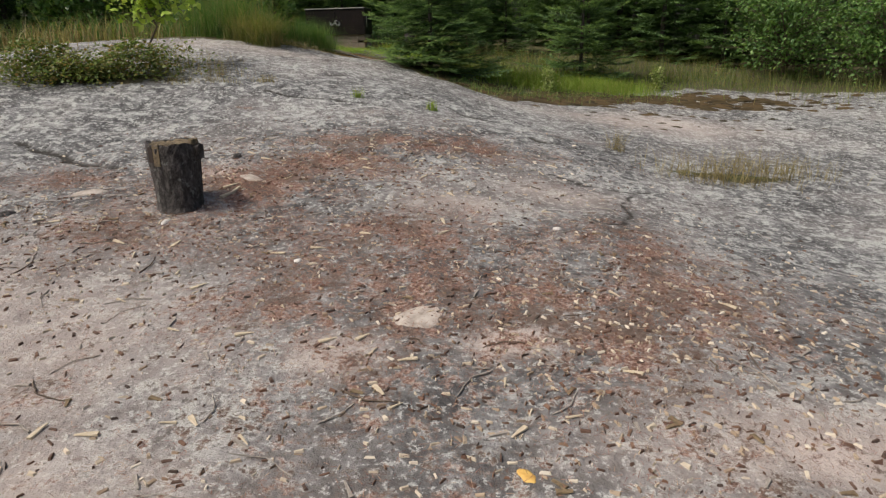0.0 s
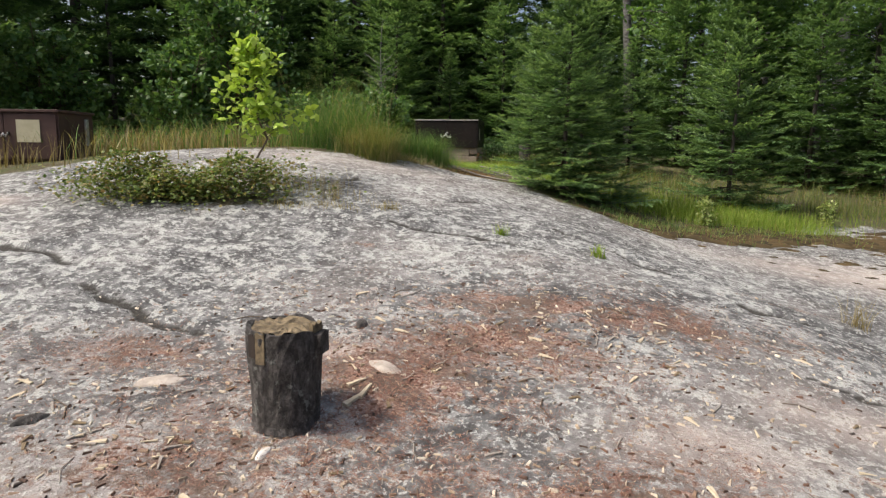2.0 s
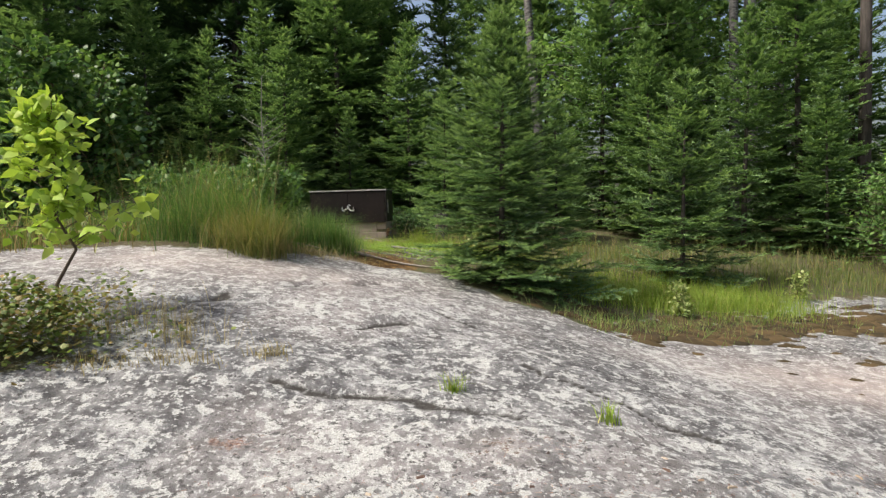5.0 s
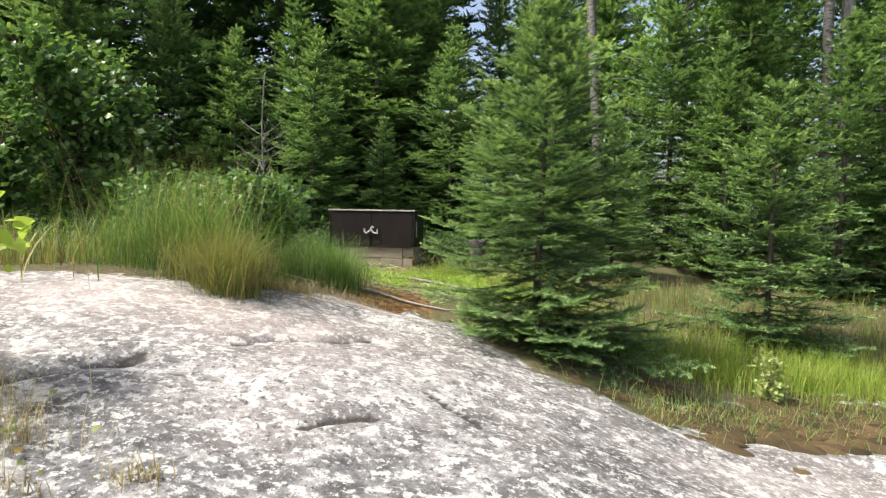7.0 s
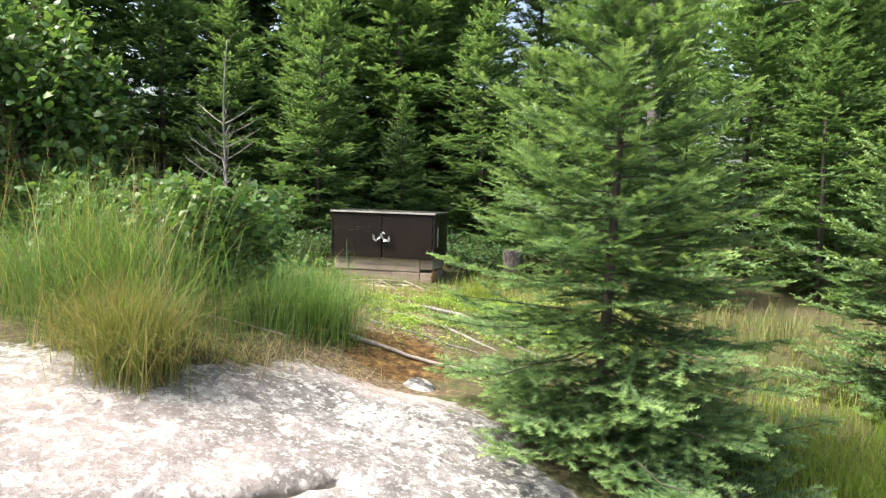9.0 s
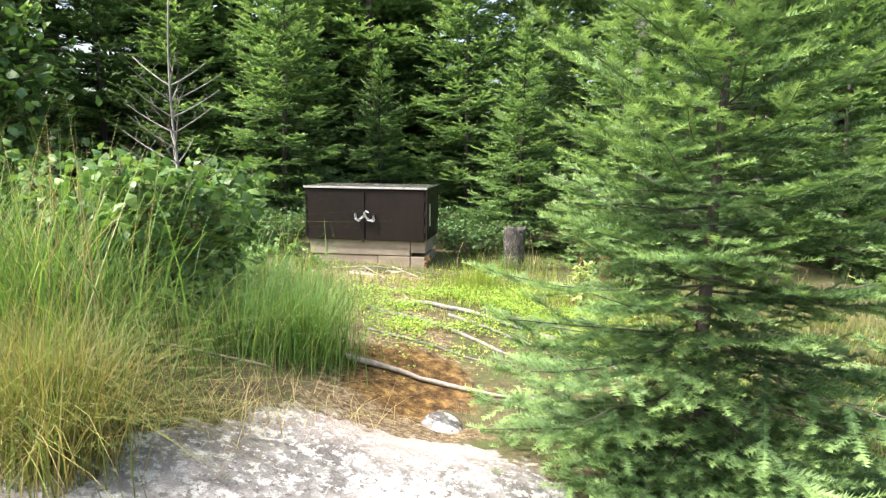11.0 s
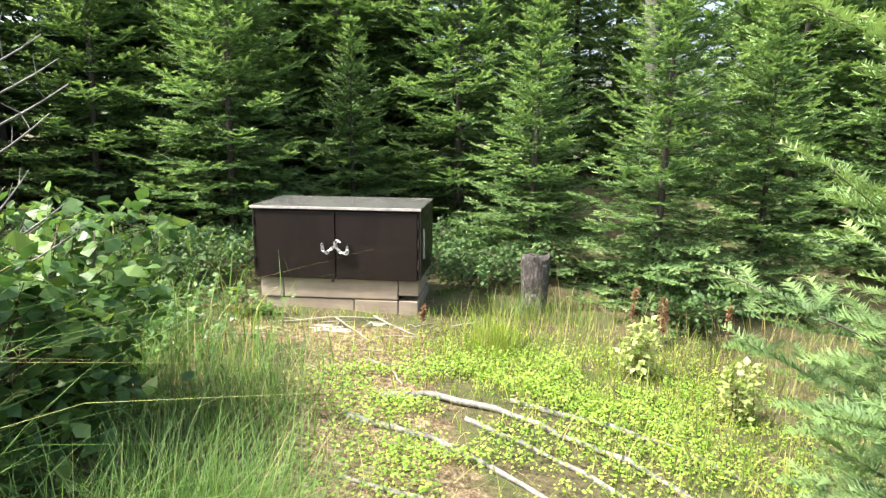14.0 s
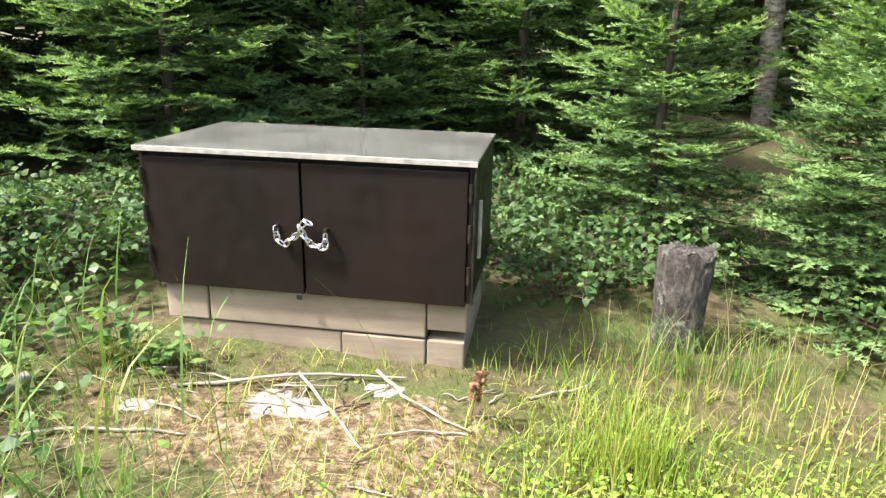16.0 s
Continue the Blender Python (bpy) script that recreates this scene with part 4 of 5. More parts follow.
# moss cushions on the lower rock
def moss(name, n, spots, seed, label, lo=0.03, hi=0.15):
    r = np.random.default_rng(seed)
    x, y = clump_xy(r, n, spots)
    pieces = []
    th, ph = np.meshgrid(np.linspace(0, 2 * np.pi, 10, endpoint=False), np.linspace(0.05, 1.45, 4), indexing="ij")
    for px, py in zip(x, y):
        s = r.uniform(lo, hi)
        el = r.uniform(0.5, 0.9)
        wob = 1 + 0.35 * (vnoise(th * 1.3 + px * 9, ph * 2 + py * 9, 3) - 0.5) * 2
        lx, ly = s * 1.5 * np.sin(ph) * np.cos(th) * wob, s * el * np.sin(ph) * np.sin(th) * wob
        lz = 0.35 * s * np.cos(ph) * wob
        v = np.stack([px + lx, py + ly, ground(px + lx, py + ly) + lz - 0.006], -1).reshape(-1, 3)
        i, j = np.meshgrid(np.arange(10), np.arange(3), indexing="ij")
        k = (i + 1) % 10
        f = np.stack([i * 4 + j, i * 4 + j + 1, k * 4 + j + 1, k * 4 + j], -1).reshape(-1, 4)
        top = np.array([[0, 4, 8, 12], [16, 20, 24, 28], [0, 12, 16, 36], [16, 28, 32, 36]])
        pieces.append((v, np.concatenate([f, top])))
    v, f = joined(pieces)
    return tagged(new(name, tri_mesh(name, v, f, m_mossy, True, r.uniform(0, 0.15, len(v)))), label, "moss", kind="stuff")


moss("moss_cushions", 520, [(1.6, 8.9, 0.45, 0.14, 3), (2.6, 9.2, 0.5, 0.18, 3), (3.7, 9.3, 0.6, 0.3, 4), (4.8, 9.6, 0.7, 0.4, 3), (1.0, 8.5, 0.2, 0.15, 1)], 3, "dark brown moss cushions on pale rock", 0.025, 0.10)
moss("moss_cushions", 130, [(1.45, 8.65, 0.3, 0.12, 3), (1.95, 8.9, 0.35, 0.12, 3)], 6, "brown moss clumps at the foot of the rock", 0.04, 0.11)
moss("moss_cushions", 45, [(3.0, 8.1, 0.9, 0.35, 3), (4.2, 8.3, 0.8, 0.4, 2), (2.4, 7.2, 0.6, 0.4, 1)], 4, "scattered dark moss spots on pale rock", 0.015, 0.05)


# ---- chopping stump and split wood on the rock ----
m_stumptop = wood_material("weathered_stump_top", (0.05, 0.037, 0.024), (0.33, 0.25, 0.145), 30, (1, 1, 1), relief=0.02)
m_darkbark = wood_material("dark_hollow_wood", (0.012, 0.008, 0.006), (0.05, 0.03, 0.02), 30)


def stump(name, at, height, radius, bark, label, seed, torn=0.05, face=None):
    r = np.random.default_rng(seed)
    n = 40
    th = np.linspace(0, 2 * np.pi, n, endpoint=False)
    prof = radius * (1 + 0.05 * np.sin(th * 2 + seed) + 0.025 * np.sin(th * 5 + 1) + 0.010 * r.normal(0, 1, n))
    zs = np.array([-0.06, 0.02, 0.2, 0.4, 0.6, 0.8, 0.93, 1.0]) * height
    rim = np.clip(r.normal(0, torn, n), -torn * 1.6, torn) * height * 3
    rim = (rim + np.roll(rim, 1) + np.roll(rim, 2) + np.roll(rim, -1)) / 3
    v = []
    for k, z in enumerate(zs):
        w = prof * (0.9 + 0.1 * z / height) * (1.0 + 0.012 * np.cos(k * 1.3) + 0.014 * r.normal(0, 1, n)) * (1.0 + (0.06 if k == 0 else 0))
        v.append(np.stack([w * np.cos(th), w * np.sin(th), np.full(n, z) + (rim if k == 7 else 0)], -1))
    inner = prof * 0.86
    v.append(np.stack([inner * np.cos(th), inner * np.sin(th), np.full(n, height * 0.985) + rim * 0.4], -1))
    v = np.concatenate(v)
    f = [[k * n + j, k * n + (j + 1) % n, (k + 1) * n + (j + 1) % n, (k + 1) * n + j] for k in range(8) for j in range(n)]
    ob = new(name)
    under(new("bark", tri_mesh("bark", v, f, bark, False)), ob)
    rings = [inner * q for q in (1.0, 0.66, 0.33)]
    tv = [np.stack([w * np.cos(th), w * np.sin(th), height * (0.985 + 0.012 * r.normal(0, 1, n)) + (rim * 0.4 if k == 0 else 0)], -1) for k, w in enumerate(rings)]
    tf = [[k * n + j, k * n + (j + 1) % n, (k + 1) * n + (j + 1) % n, (k + 1) * n + j] for k in range(2) for j in range(n)] + [[2 * n + 2 * k, 2 * n + 2 * k + 1, 2 * n + (2 * k + 2) % n, 3 * n] for k in range(n // 2)]
    tv.append(np.array([[0.0, 0.0, height * 0.99]]))
    under(new("cut_face", tri_mesh("cut_face", np.concatenate(tv), tf, face or m_cut, False)), ob)
    ob.matrix_basis = pose(at[0], at[1], gz(*at))
    return tagged(ob, label, "stump")


stump("chopping_stump", (-1.44, 3.86), 0.37, 0.148, m_stumpbark, "dark weathered chopping stump with splintered rim on rock", 4, 0.014, m_stumptop)
def slab(name, x, y, z, w, h, d, turn, mat):
    """An upright splinter or bark plate with a ragged top."""
    r = random.Random(int(turn))
    bm = bmesh.new()
    cols = 6
    rows_ = []
    for k in range(cols):
        u = k / (cols - 1) - 0.5
        top = h * (1 + r.uniform(-0.12, 0.12))
        rows_.append([bm.verts.new((u * w, sy * d / 2, zz)) for sy in (-1, 1) for zz in (0, top)])
    for a, c in zip(rows_, rows_[1:]):
        bm.faces.new((a[0], c[0], c[1], a[1])), bm.faces.new((a[3], c[3], c[2], a[2])), bm.faces.new((a[1], c[1], c[3], a[3])), bm.faces.new((a[2], c[2], c[0], a[0]))
    for e in (rows_[0], rows_[-1]):
        bm.faces.new((e[0], e[1], e[3], e[2]))
    ob = part(name, bm, mat, None)
    ob.matrix_basis = pose(x, y, z, 0, 0, turn)
    return ob


CS = bpy.data.objects["chopping_stump"]
# hollow is a near-black plate on the bark, a recess's shade as colour
for nm, x, y, z, w, h, d, turn, mt in (("hollow", -0.083, -0.118, 0.27, 0.04, 0.082, 0.006, -35, m_darkbark), ("split_edge", -0.047, -0.136, 0.25, 0.04, 0.112, 0.006, -19, m_stumptop), ("splinter", 0.13, -0.03, 0.33, 0.05, 0.055, 0.02, 62, m_stumptop), ("bark_flap", 0.15, -0.02, 0.27, 0.07, 0.08, 0.03, 80, m_stumpbark)):
    under(slab(nm, x, y, z, w, h, d, turn, mt), CS)
# dark bark on the cut face too, in place of shade from the spruce
stump("tree_stump", (-0.17, 13.42), 0.40, 0.10, m_stumpbark, "old grey tree stump overgrown with grass", 9, 0.03, m_stumpbark)


def splinter_mesh(length, width, thick, seed):
    r = random.Random(seed)
    bm = bmesh.new()
    n = 5
    rings = []
    for k in range(n):
        u = k / (n - 1)
        w, t = width * (1 - 0.55 * u) * r.uniform(0.8, 1.1) / 2, thick * (1 - 0.6 * u) * r.uniform(0.8, 1.2) / 2
        bow = 0.06 * length * math.sin(u * 3.1)
        rings.append([bm.verts.new((u * length - length / 2, a * w, thick / 2 + b * t + bow * 0.4)) for a, b in ((-1, -1), (1, -0.8), (0.8, 1), (-0.7, 0.9))])
    for a, b in zip(rings, rings[1:]):
        for k in range(4):
            bm.faces.new((a[k], a[(k + 1) % 4], b[(k + 1) % 4], b[k]))
    bm.faces.new(rings[0][::-1])
    bm.faces.new(rings[-1])
    me = bpy.data.meshes.new("splinter")
    bm.to_mesh(me)
    bm.free()
    return me


def lay(ob, x, y, turn, lift=0.0, tilt=0.0):
    e = 0.06
    nx_, ny_ = -(gz(x + e, y) - gz(x - e, y)) / (2 * e), -(gz(x, y + e) - gz(x, y - e)) / (2 * e)
    q = Vector((0, 0, 1)).rotation_difference(Vector((nx_, ny_, 1)).normalized()).to_matrix().to_4x4()
    ob.matrix_basis = Matrix.Translation((x, y, gz(x, y) + lift)) @ q @ pose(0, 0, 0, 0, tilt, turn)
    return ob


r_ = random.Random(8)
for k, (x, y, turn, ln_, wd) in enumerate([(-1.2, 4.02, 60, 0.13, 0.03), (-1.17, 4.08, 75, 0.11, 0.025), (-1.22, 4.14, 50, 0.10, 0.022)]):
    me = splinter_mesh(ln_, wd, 0.014, k)
    me.materials.append(m_split)
    tagged(lay(new("split_wood", me), x, y, turn, 0.0), "pale freshly split wood piece beside the stump", "wood piece", "split wood")
CHIP_M = []
for k in range(6):
    me = splinter_mesh(0.03 + 0.009 * k, 0.011 + 0.006 * (k % 3), 0.007, 20 + k)
    me.materials.append(m_split if k % 3 == 0 else m_stick if k % 3 == 1 else m_split if k > 3 else m_cut)
    CHIP_M.append(me)
SPOTS = [(-0.9, 4.6, 0.7, 0.3), (-0.1, 4.9, 0.7, 0.35), (-1.4, 3.5, 0.7, 0.4), (-0.2, 3.3, 0.9, 0.6), (0.7, 2.6, 0.8, 0.7), (-1.2, 2.3, 1.0, 0.6), (-2.2, 3.6, 0.5, 0.5), (0.3, 1.7, 1.1, 0.4)]
for k in range(285):
    x0, y0, sx, sy = SPOTS[k % len(SPOTS)]
    x, y = r_.gauss(x0, sx), r_.gauss(y0, sy)
    if math.hypot(x + 1.44, y - 3.86) < 0.24:
        continue
    tagged(lay(new("wood_chip", CHIP_M[r_.randrange(6)]), x, y, r_.uniform(0, 360), 0.001, r_.uniform(-6, 6)), "small pale wood chip scattered on rock", "wood chip", "wood chips round the stump")


def stick(name, points, radius, mat, label, group="", sides=6, category="stick"):
    """A bent branch lying along points (x, y, lift)."""
    n = 4 * len(points)
    s = np.linspace(0, len(points) - 1, n)
    p = np.array(points, float)
    xy = np.stack([np.interp(s, range(len(p)), p[:, c]) for c in range(3)], -1)
    r = np.random.default_rng(int(abs(points[0][0] * 1000)))
    xy[:, :2] += r.normal(0, radius * 0.45, (n, 2))
    z = ground(xy[:, 0], xy[:, 1]) + xy[:, 2] + radius * 0.7
    rad = radius * np.linspace(1, 0.55, n) * (1 + 0.12 * r.normal(0, 1, n))
    v, f = tube_arrays(np.stack([xy[:, 0], xy[:, 1], z], -1), rad, sides)
    return tagged(new(name, tri_mesh(name, v, f, mat, True)), label, category, group)


for k in range(110):
    x0, y0, sx, sy = SPOTS[k % len(SPOTS)]
    x, y, a, L = r_.gauss(x0, sx), r_.gauss(y0, sy), r_.uniform(0, 6.28), r_.uniform(0.06, 0.24)
    if math.hypot(x + 1.44, y - 3.86) < 0.3:
        continue
    stick("twig", [(x, y, 0), (x + math.cos(a) * L / 2, y + math.sin(a) * L / 2, 0.004), (x + math.cos(a + 0.3) * L, y + math.sin(a + 0.3) * L, 0)], r_.uniform(0.002, 0.0045), m_stick if k % 3 else m_twig, "thin dry twig lying on rock", "twigs on the rock", 5, "twig")

stick("branch", [(-1.5, 10.47, 0), (-1.1, 10.46, 0.01), (-0.7, 10.42, 0.0), (-0.35, 10.38, 0)], 0.016, m_stick, "grey fallen branch across the mossy path", "branches on the path", 7, "branch")
stick("branch", [(-2.6, 10.02, 0.03), (-2.1, 10.0, 0.03), (-1.6, 10.05, 0.02)], 0.008, m_stick, "thin grey branch lying in grass", "branches on the path", 6, "branch")
for pts, rad in (([(-1.2, 11.82, 0), (-0.95, 11.86, 0.01), (-0.5, 11.7, 0.0), (-0.1, 11.4, 0.0), (0.3, 10.95, -0.02)], 0.026), ([(-1.35, 11.6, 0), (-0.95, 11.45, 0.0), (-0.6, 11.15, 0.0), (-0.35, 10.9, -0.02)], 0.02), ([(-0.8, 11.66, 0), (-0.45, 11.4, 0.0), (0.0, 10.95, -0.01)], 0.018), ([(-0.55, 11.9, 0), (0.1, 11.65, 0.0), (0.6, 11.2, -0.02)], 0.02), ([(-1.3, 11.05, 0), (-0.9, 10.95, 0), (-0.5, 10.75, 0)], 0.012)):
    stick("root", pts, rad * 0.8, m_greybark, "pale grey exposed tree root crossing the path", "exposed roots", 7, "tree root")
stick("log", [(-3.05, 11.9, 0.0), (-2.75, 12.2, 0.02), (-2.45, 12.62, 0.02), (-2.3, 12.8, 0.04)], 0.032, m_stick, "pale broken log lying in grass", "", 8, "log")
for pts in ([(-1.95, 12.86, 0), (-1.55, 12.95, 0.02), (-1.2, 12.98, 0.01)], [(-1.55, 12.95, 0.02), (-1.4, 12.75, 0.01), (-1.3, 12.6, 0)], [(-2.5, 12.45, 0), (-2.1, 12.6, 0.01), (-1.8, 12.62, 0)], [(-1.3, 12.35, 0), (-1.15, 12.2, 0.0), (-1.1, 12.02, 0)], [(-1.3, 13.0, 0.02), (-1.2, 12.85, 0.03), (-1.0, 12.75, 0)], [(-0.8, 12.95, 0), (-0.6, 13.0, 0.02)]):
    stick("stick", pts, 0.0065, m_stick, "thin dry stick on bare soil by the locker", "sticks by the locker", 6)


for k in range(60):
    x, y, a, L = r_.gauss(-1.55, 0.45), r_.gauss(12.8, 0.18), r_.uniform(0, 6.28), r_.uniform(0.08, 0.3)
    if y > 13.0:
        y = 12.9
    stick("twig", [(x, y, 0.003), (x + math.cos(a) * L / 2, y + math.sin(a) * L * 0.2, 0.012), (x + math.cos(a) * L, y + math.sin(a + 0.3) * L * 0.4, 0.004)], r_.uniform(0.0018, 0.004), m_twig if k % 2 else m_stick, "thin dry twig on soil by the locker", "twigs by the locker", 5, "twig")


def stone(name, x, y, sx, sy, sz, mat, label, seed, group=""):
    bm = bmesh.new()
    bmesh.ops.create_icosphere(bm, subdivisions=3, radius=1)
    for v in bm.verts:
        n = 1 + 0.25 * noise.noise(v.co * 1.4 + Vector((seed, 0, 0))) + 0.06 * noise.noise(v.co * 5)
        v.co = Vector((v.co.x * sx * n, v.co.y * sy * n, v.co.z * sz * n))
    ob = part(name, bm, mat, None)
    for p in ob.data.polygons:
        p.use_smooth = True
    lay(ob, x, y, seed * 37.0, -sz * 0.35)
    return tagged(ob, label, "stone", group)


m_stone, nt, b = material("pale_stone", 0.85)
sn = noise_node(nt, 14, 6, 0.65)
nt.links.new(ramp(nt, sn, [(0.3, (0.22, 0.19, 0.16)), (0.55, (0.46, 0.40, 0.35)), (0.75, (0.58, 0.53, 0.48))]), b.inputs["Base Color"])
bump(nt, b, sn, 0.5, 0.01)
m_whitestone, nt, b = material("white_quartz", 0.7)
nt.links.new(ramp(nt, noise_node(nt, 20, 5), [(0.3, (0.5, 0.47, 0.43)), (0.7, (0.78, 0.76, 0.72))]), b.inputs["Base Color"])
for x, y, sx, sy, sz, sd, mt in ((-0.04, 2.56, 0.13, 0.09, 0.014, 1, 0), (-1.12, 4.3, 0.09, 0.05, 0.02, 4, 0), (0.74, 3.55, 0.03, 0.022, 0.02, 5, 1), (-0.63, 3.1, 0.025, 0.02, 0.015, 6, 1), (-1.45, 3.62, 0.045, 0.02, 0.015, 7, 1), (-2.05, 4.05, 0.10, 0.06, 0.03, 10, 0)):
    stone("stone", x, y, sx, sy, sz, (m_stone, m_whitestone)[mt], ("flat pinkish granite stone among needle litter", "small white quartz stone on rock")[mt], sd, "loose stones")
stone("stone", -0.83, 10.06, 0.11, 0.13, 0.05, m_ground, "rough pale granite knob beside wet moss", 9, "loose stones")
stone("bark_piece", -2.38, 3.70, 0.07, 0.035, 0.03, m_stumpbark, "dark chunk of bark lying on rock", 11)
stone("bark_piece", -1.32, 4.72, 0.06, 0.035, 0.03, m_stumpbark, "dark chunk of bark lying on rock", 12)
m_leafdry, nt, b = material("fallen_yellow_leaf", 0.7)
nt.links.new(ramp(nt, noise_node(nt, 40, 3), [(0.3, (0.5, 0.27, 0.06)), (0.7, (0.72, 0.48, 0.14))]), b.inputs["Base Color"])
stone("fallen_leaf", 0.27, 1.62, 0.035, 0.022, 0.005, m_leafdry, "curled yellow fallen leaf on rock", 13)

# crumbs of wood and bark too small to count
rc = np.random.default_rng(5)
cx_, cy_ = clump_xy(rc, 5200, [(a, c, sx * 1.1, sy * 1.1, 1) for a, c, sx, sy in SPOTS] + [(1.0, 2.4, 0.7, 0.6, 3)])
cl = rc.uniform(0.004, 0.02, 5200)
ca = rc.uniform(0, 6.28, 5200)
ce = np.stack([np.cos(ca), np.sin(ca)], -1)
cn = np.stack([-np.sin(ca), np.cos(ca)], -1)
cw = cl * rc.uniform(0.15, 0.5, 5200)
base_ = ground(cx_, cy_)
cv = []
for sa, sb, up in ((-1, -1, 0), (1, -0.6, 0), (0.8, 1, 0), (-0.9, 0.8, 0), (-0.8, -0.7, 1), (0.8, -0.4, 1), (0.6, 0.7, 1), (-0.7, 0.5, 1)):
    p = np.stack([cx_, cy_], -1) + ce * (sa * cl)[:, None] + cn * (sb * cw)[:, None]
    cv.append(np.stack([p[:, 0], p[:, 1], base_ - 0.002 + up * rc.uniform(0.004, 0.011, 5200)], -1))
cv = np.stack(cv, 1).reshape(-1, 3)
cf = (np.arange(5200) * 8)[:, None, None] + np.array([[4, 5, 6, 7], [0, 1, 5, 4], [1, 2, 6, 5], [2, 3, 7, 6], [3, 0, 4, 7]])[None]
m_crumb, nt, b = material("wood_and_bark_crumbs", 0.85)
nt.links.new(ramp(nt, island(nt), [(0.0, (0.05, 0.035, 0.028)), (0.4, (0.16, 0.085, 0.055)), (0.6, (0.34, 0.26, 0.18)), (0.85, (0.55, 0.47, 0.36)), (1.0, (0.68, 0.62, 0.52))]), b.inputs["Base Color"])
tagged(new("wood_crumbs", tri_mesh("wood_crumbs", cv, cf.reshape(-1, 4), m_crumb)), "small wood and bark crumbs strewn over rock", "wood crumbs", kind="stuff")

# red needle litter lying in drifts over the rock
rr = np.random.default_rng(77)
xs_, ys_ = clump_xy(rr, 70000, [(-0.55, 4.6, 0.6, 0.35, 4), (-1.1, 4.0, 0.45, 0.4, 4), (0.0, 5.12, 0.9, 0.24, 5), (0.75, 2.6, 0.8, 0.75, 4), (-0.5, 2.7, 0.9, 0.8, 3), (-1.5, 3.6, 0.6, 0.45, 3), (0.0, 3.35, 0.6, 0.3, 3), (-2.4, 4.3, 0.4, 0.15, 1), (1.1, 3.3, 0.4, 0.4, 2), (0.5, 5.0, 0.3, 0.12, 1)])
keep = fbm(xs_ * 4.0, ys_ * 4.0, 55) + rr.normal(0, 0.07, len(xs_)) > 0.5
xs_, ys_ = xs_[keep], ys_[keep]
n_ = len(xs_)
az = rr.uniform(0, 6.28, n_)
d_ = np.stack([np.cos(az), np.sin(az)], -1) * rr.uniform(0.015, 0.04, n_)[:, None]
w_ = np.stack([-np.sin(az), np.cos(az)], -1) * 0.0011
lift = rr.uniform(0.001, 0.012, n_)
def _v(dx, dy, up):
    x, y = xs_ + dx, ys_ + dy
    return np.stack([x, y, ground(x, y) + lift + up], -1)
vv = np.stack([_v(-w_[:, 0], -w_[:, 1], 0), _v(w_[:, 0], w_[:, 1], 0), _v(d_[:, 0], d_[:, 1], 0.003)], 1).reshape(-1, 3)
m_needle, nt, b = material("red_pine_needles", 0.8)
nt.links.new(ramp(nt, island(nt), [(0.0, (0.08, 0.038, 0.028)), (0.45, (0.21, 0.085, 0.056)), (0.8, (0.33, 0.165, 0.11)), (1.0, (0.52, 0.38, 0.26))]), b.inputs["Base Color"])
tagged(new("needle_litter", tri_mesh("needle_litter", vv, np.arange(n_ * 3).reshape(-1, 3), m_needle)), "rust-red dry pine needles drifted over rock", "needle litter", kind="stuff")


# ---- storage lockers ----
m_brown, nt, b = material("dark_brown_paint", 0.5)
bn = noise_node(nt, 5, 5, 0.6, stretch=(1, 1, 0.4))
nt.links.new(ramp(nt, bn, [(0.3, (0.006, 0.0036, 0.003)), (0.7, (0.013, 0.0078, 0.0064))]), b.inputs["Base Color"])
nt.links.new(ramp(nt, noise_node(nt, 18, 5), [(0.3, (0.42,)), (0.7, (0.68,))]), b.inputs["Roughness"])
b.inputs["Specular IOR Level"].default_value = 0.25
bump(nt, b, noise_node(nt, 60, 4), 0.15, 0.002)
m_lid, nt, b = material("worn_grey_lid_sheet", 0.32)
nt.links.new(ramp(nt, noise_node(nt, 4, 6, 0.6), [(0.35, (0.09, 0.092, 0.09)), (0.65, (0.17, 0.17, 0.167))]), b.inputs["Base Color"])
nt.links.new(ramp(nt, noise_node(nt, 9, 5), [(0.3, (0.07,)), (0.7, (0.17,))]), b.inputs["Roughness"])
b.inputs["Specular IOR Level"].default_value = 1.0
m_steel, nt, b = material("galvanised_steel", 0.35, 1.0)
nt.links.new(ramp(nt, noise_node(nt, 60, 3), [(0.3, (0.55, 0.55, 0.55)), (0.7, (0.82, 0.82, 0.82))]), b.inputs["Base Color"])
m_edge, nt, b = material("bare_edge_trim", 0.45, 0.3)
nt.links.new(ramp(nt, noise_node(nt, 30, 4), [(0.3, (0.30, 0.28, 0.26)), (0.7, (0.55, 0.52, 0.49))]), b.inputs["Base Color"])
m_reddish, nt, b = material("faded_brown_paint", 0.6)
nt.links.new(ramp(nt, noise_node(nt, 6, 5), [(0.3, (0.055, 0.026, 0.022)), (0.7, (0.085, 0.042, 0.036))]), b.inputs["Base Color"])
m_notice, nt, b = material("cream_notice_sheet", 0.7)
nt.links.new(ramp(nt, noise_node(nt, 12, 3), [(0.3, (0.50, 0.45, 0.30)), (0.7, (0.62, 0.57, 0.40))]), b.inputs["Base Color"])
m_darkmetal, nt, b = material("dark_metal", 0.5, 0.7)
nt.links.new(ramp(nt, noise_node(nt, 40, 3), [(0.3, (0.02, 0.018, 0.017)), (0.7, (0.06, 0.05, 0.045))]), b.inputs["Base Color"])


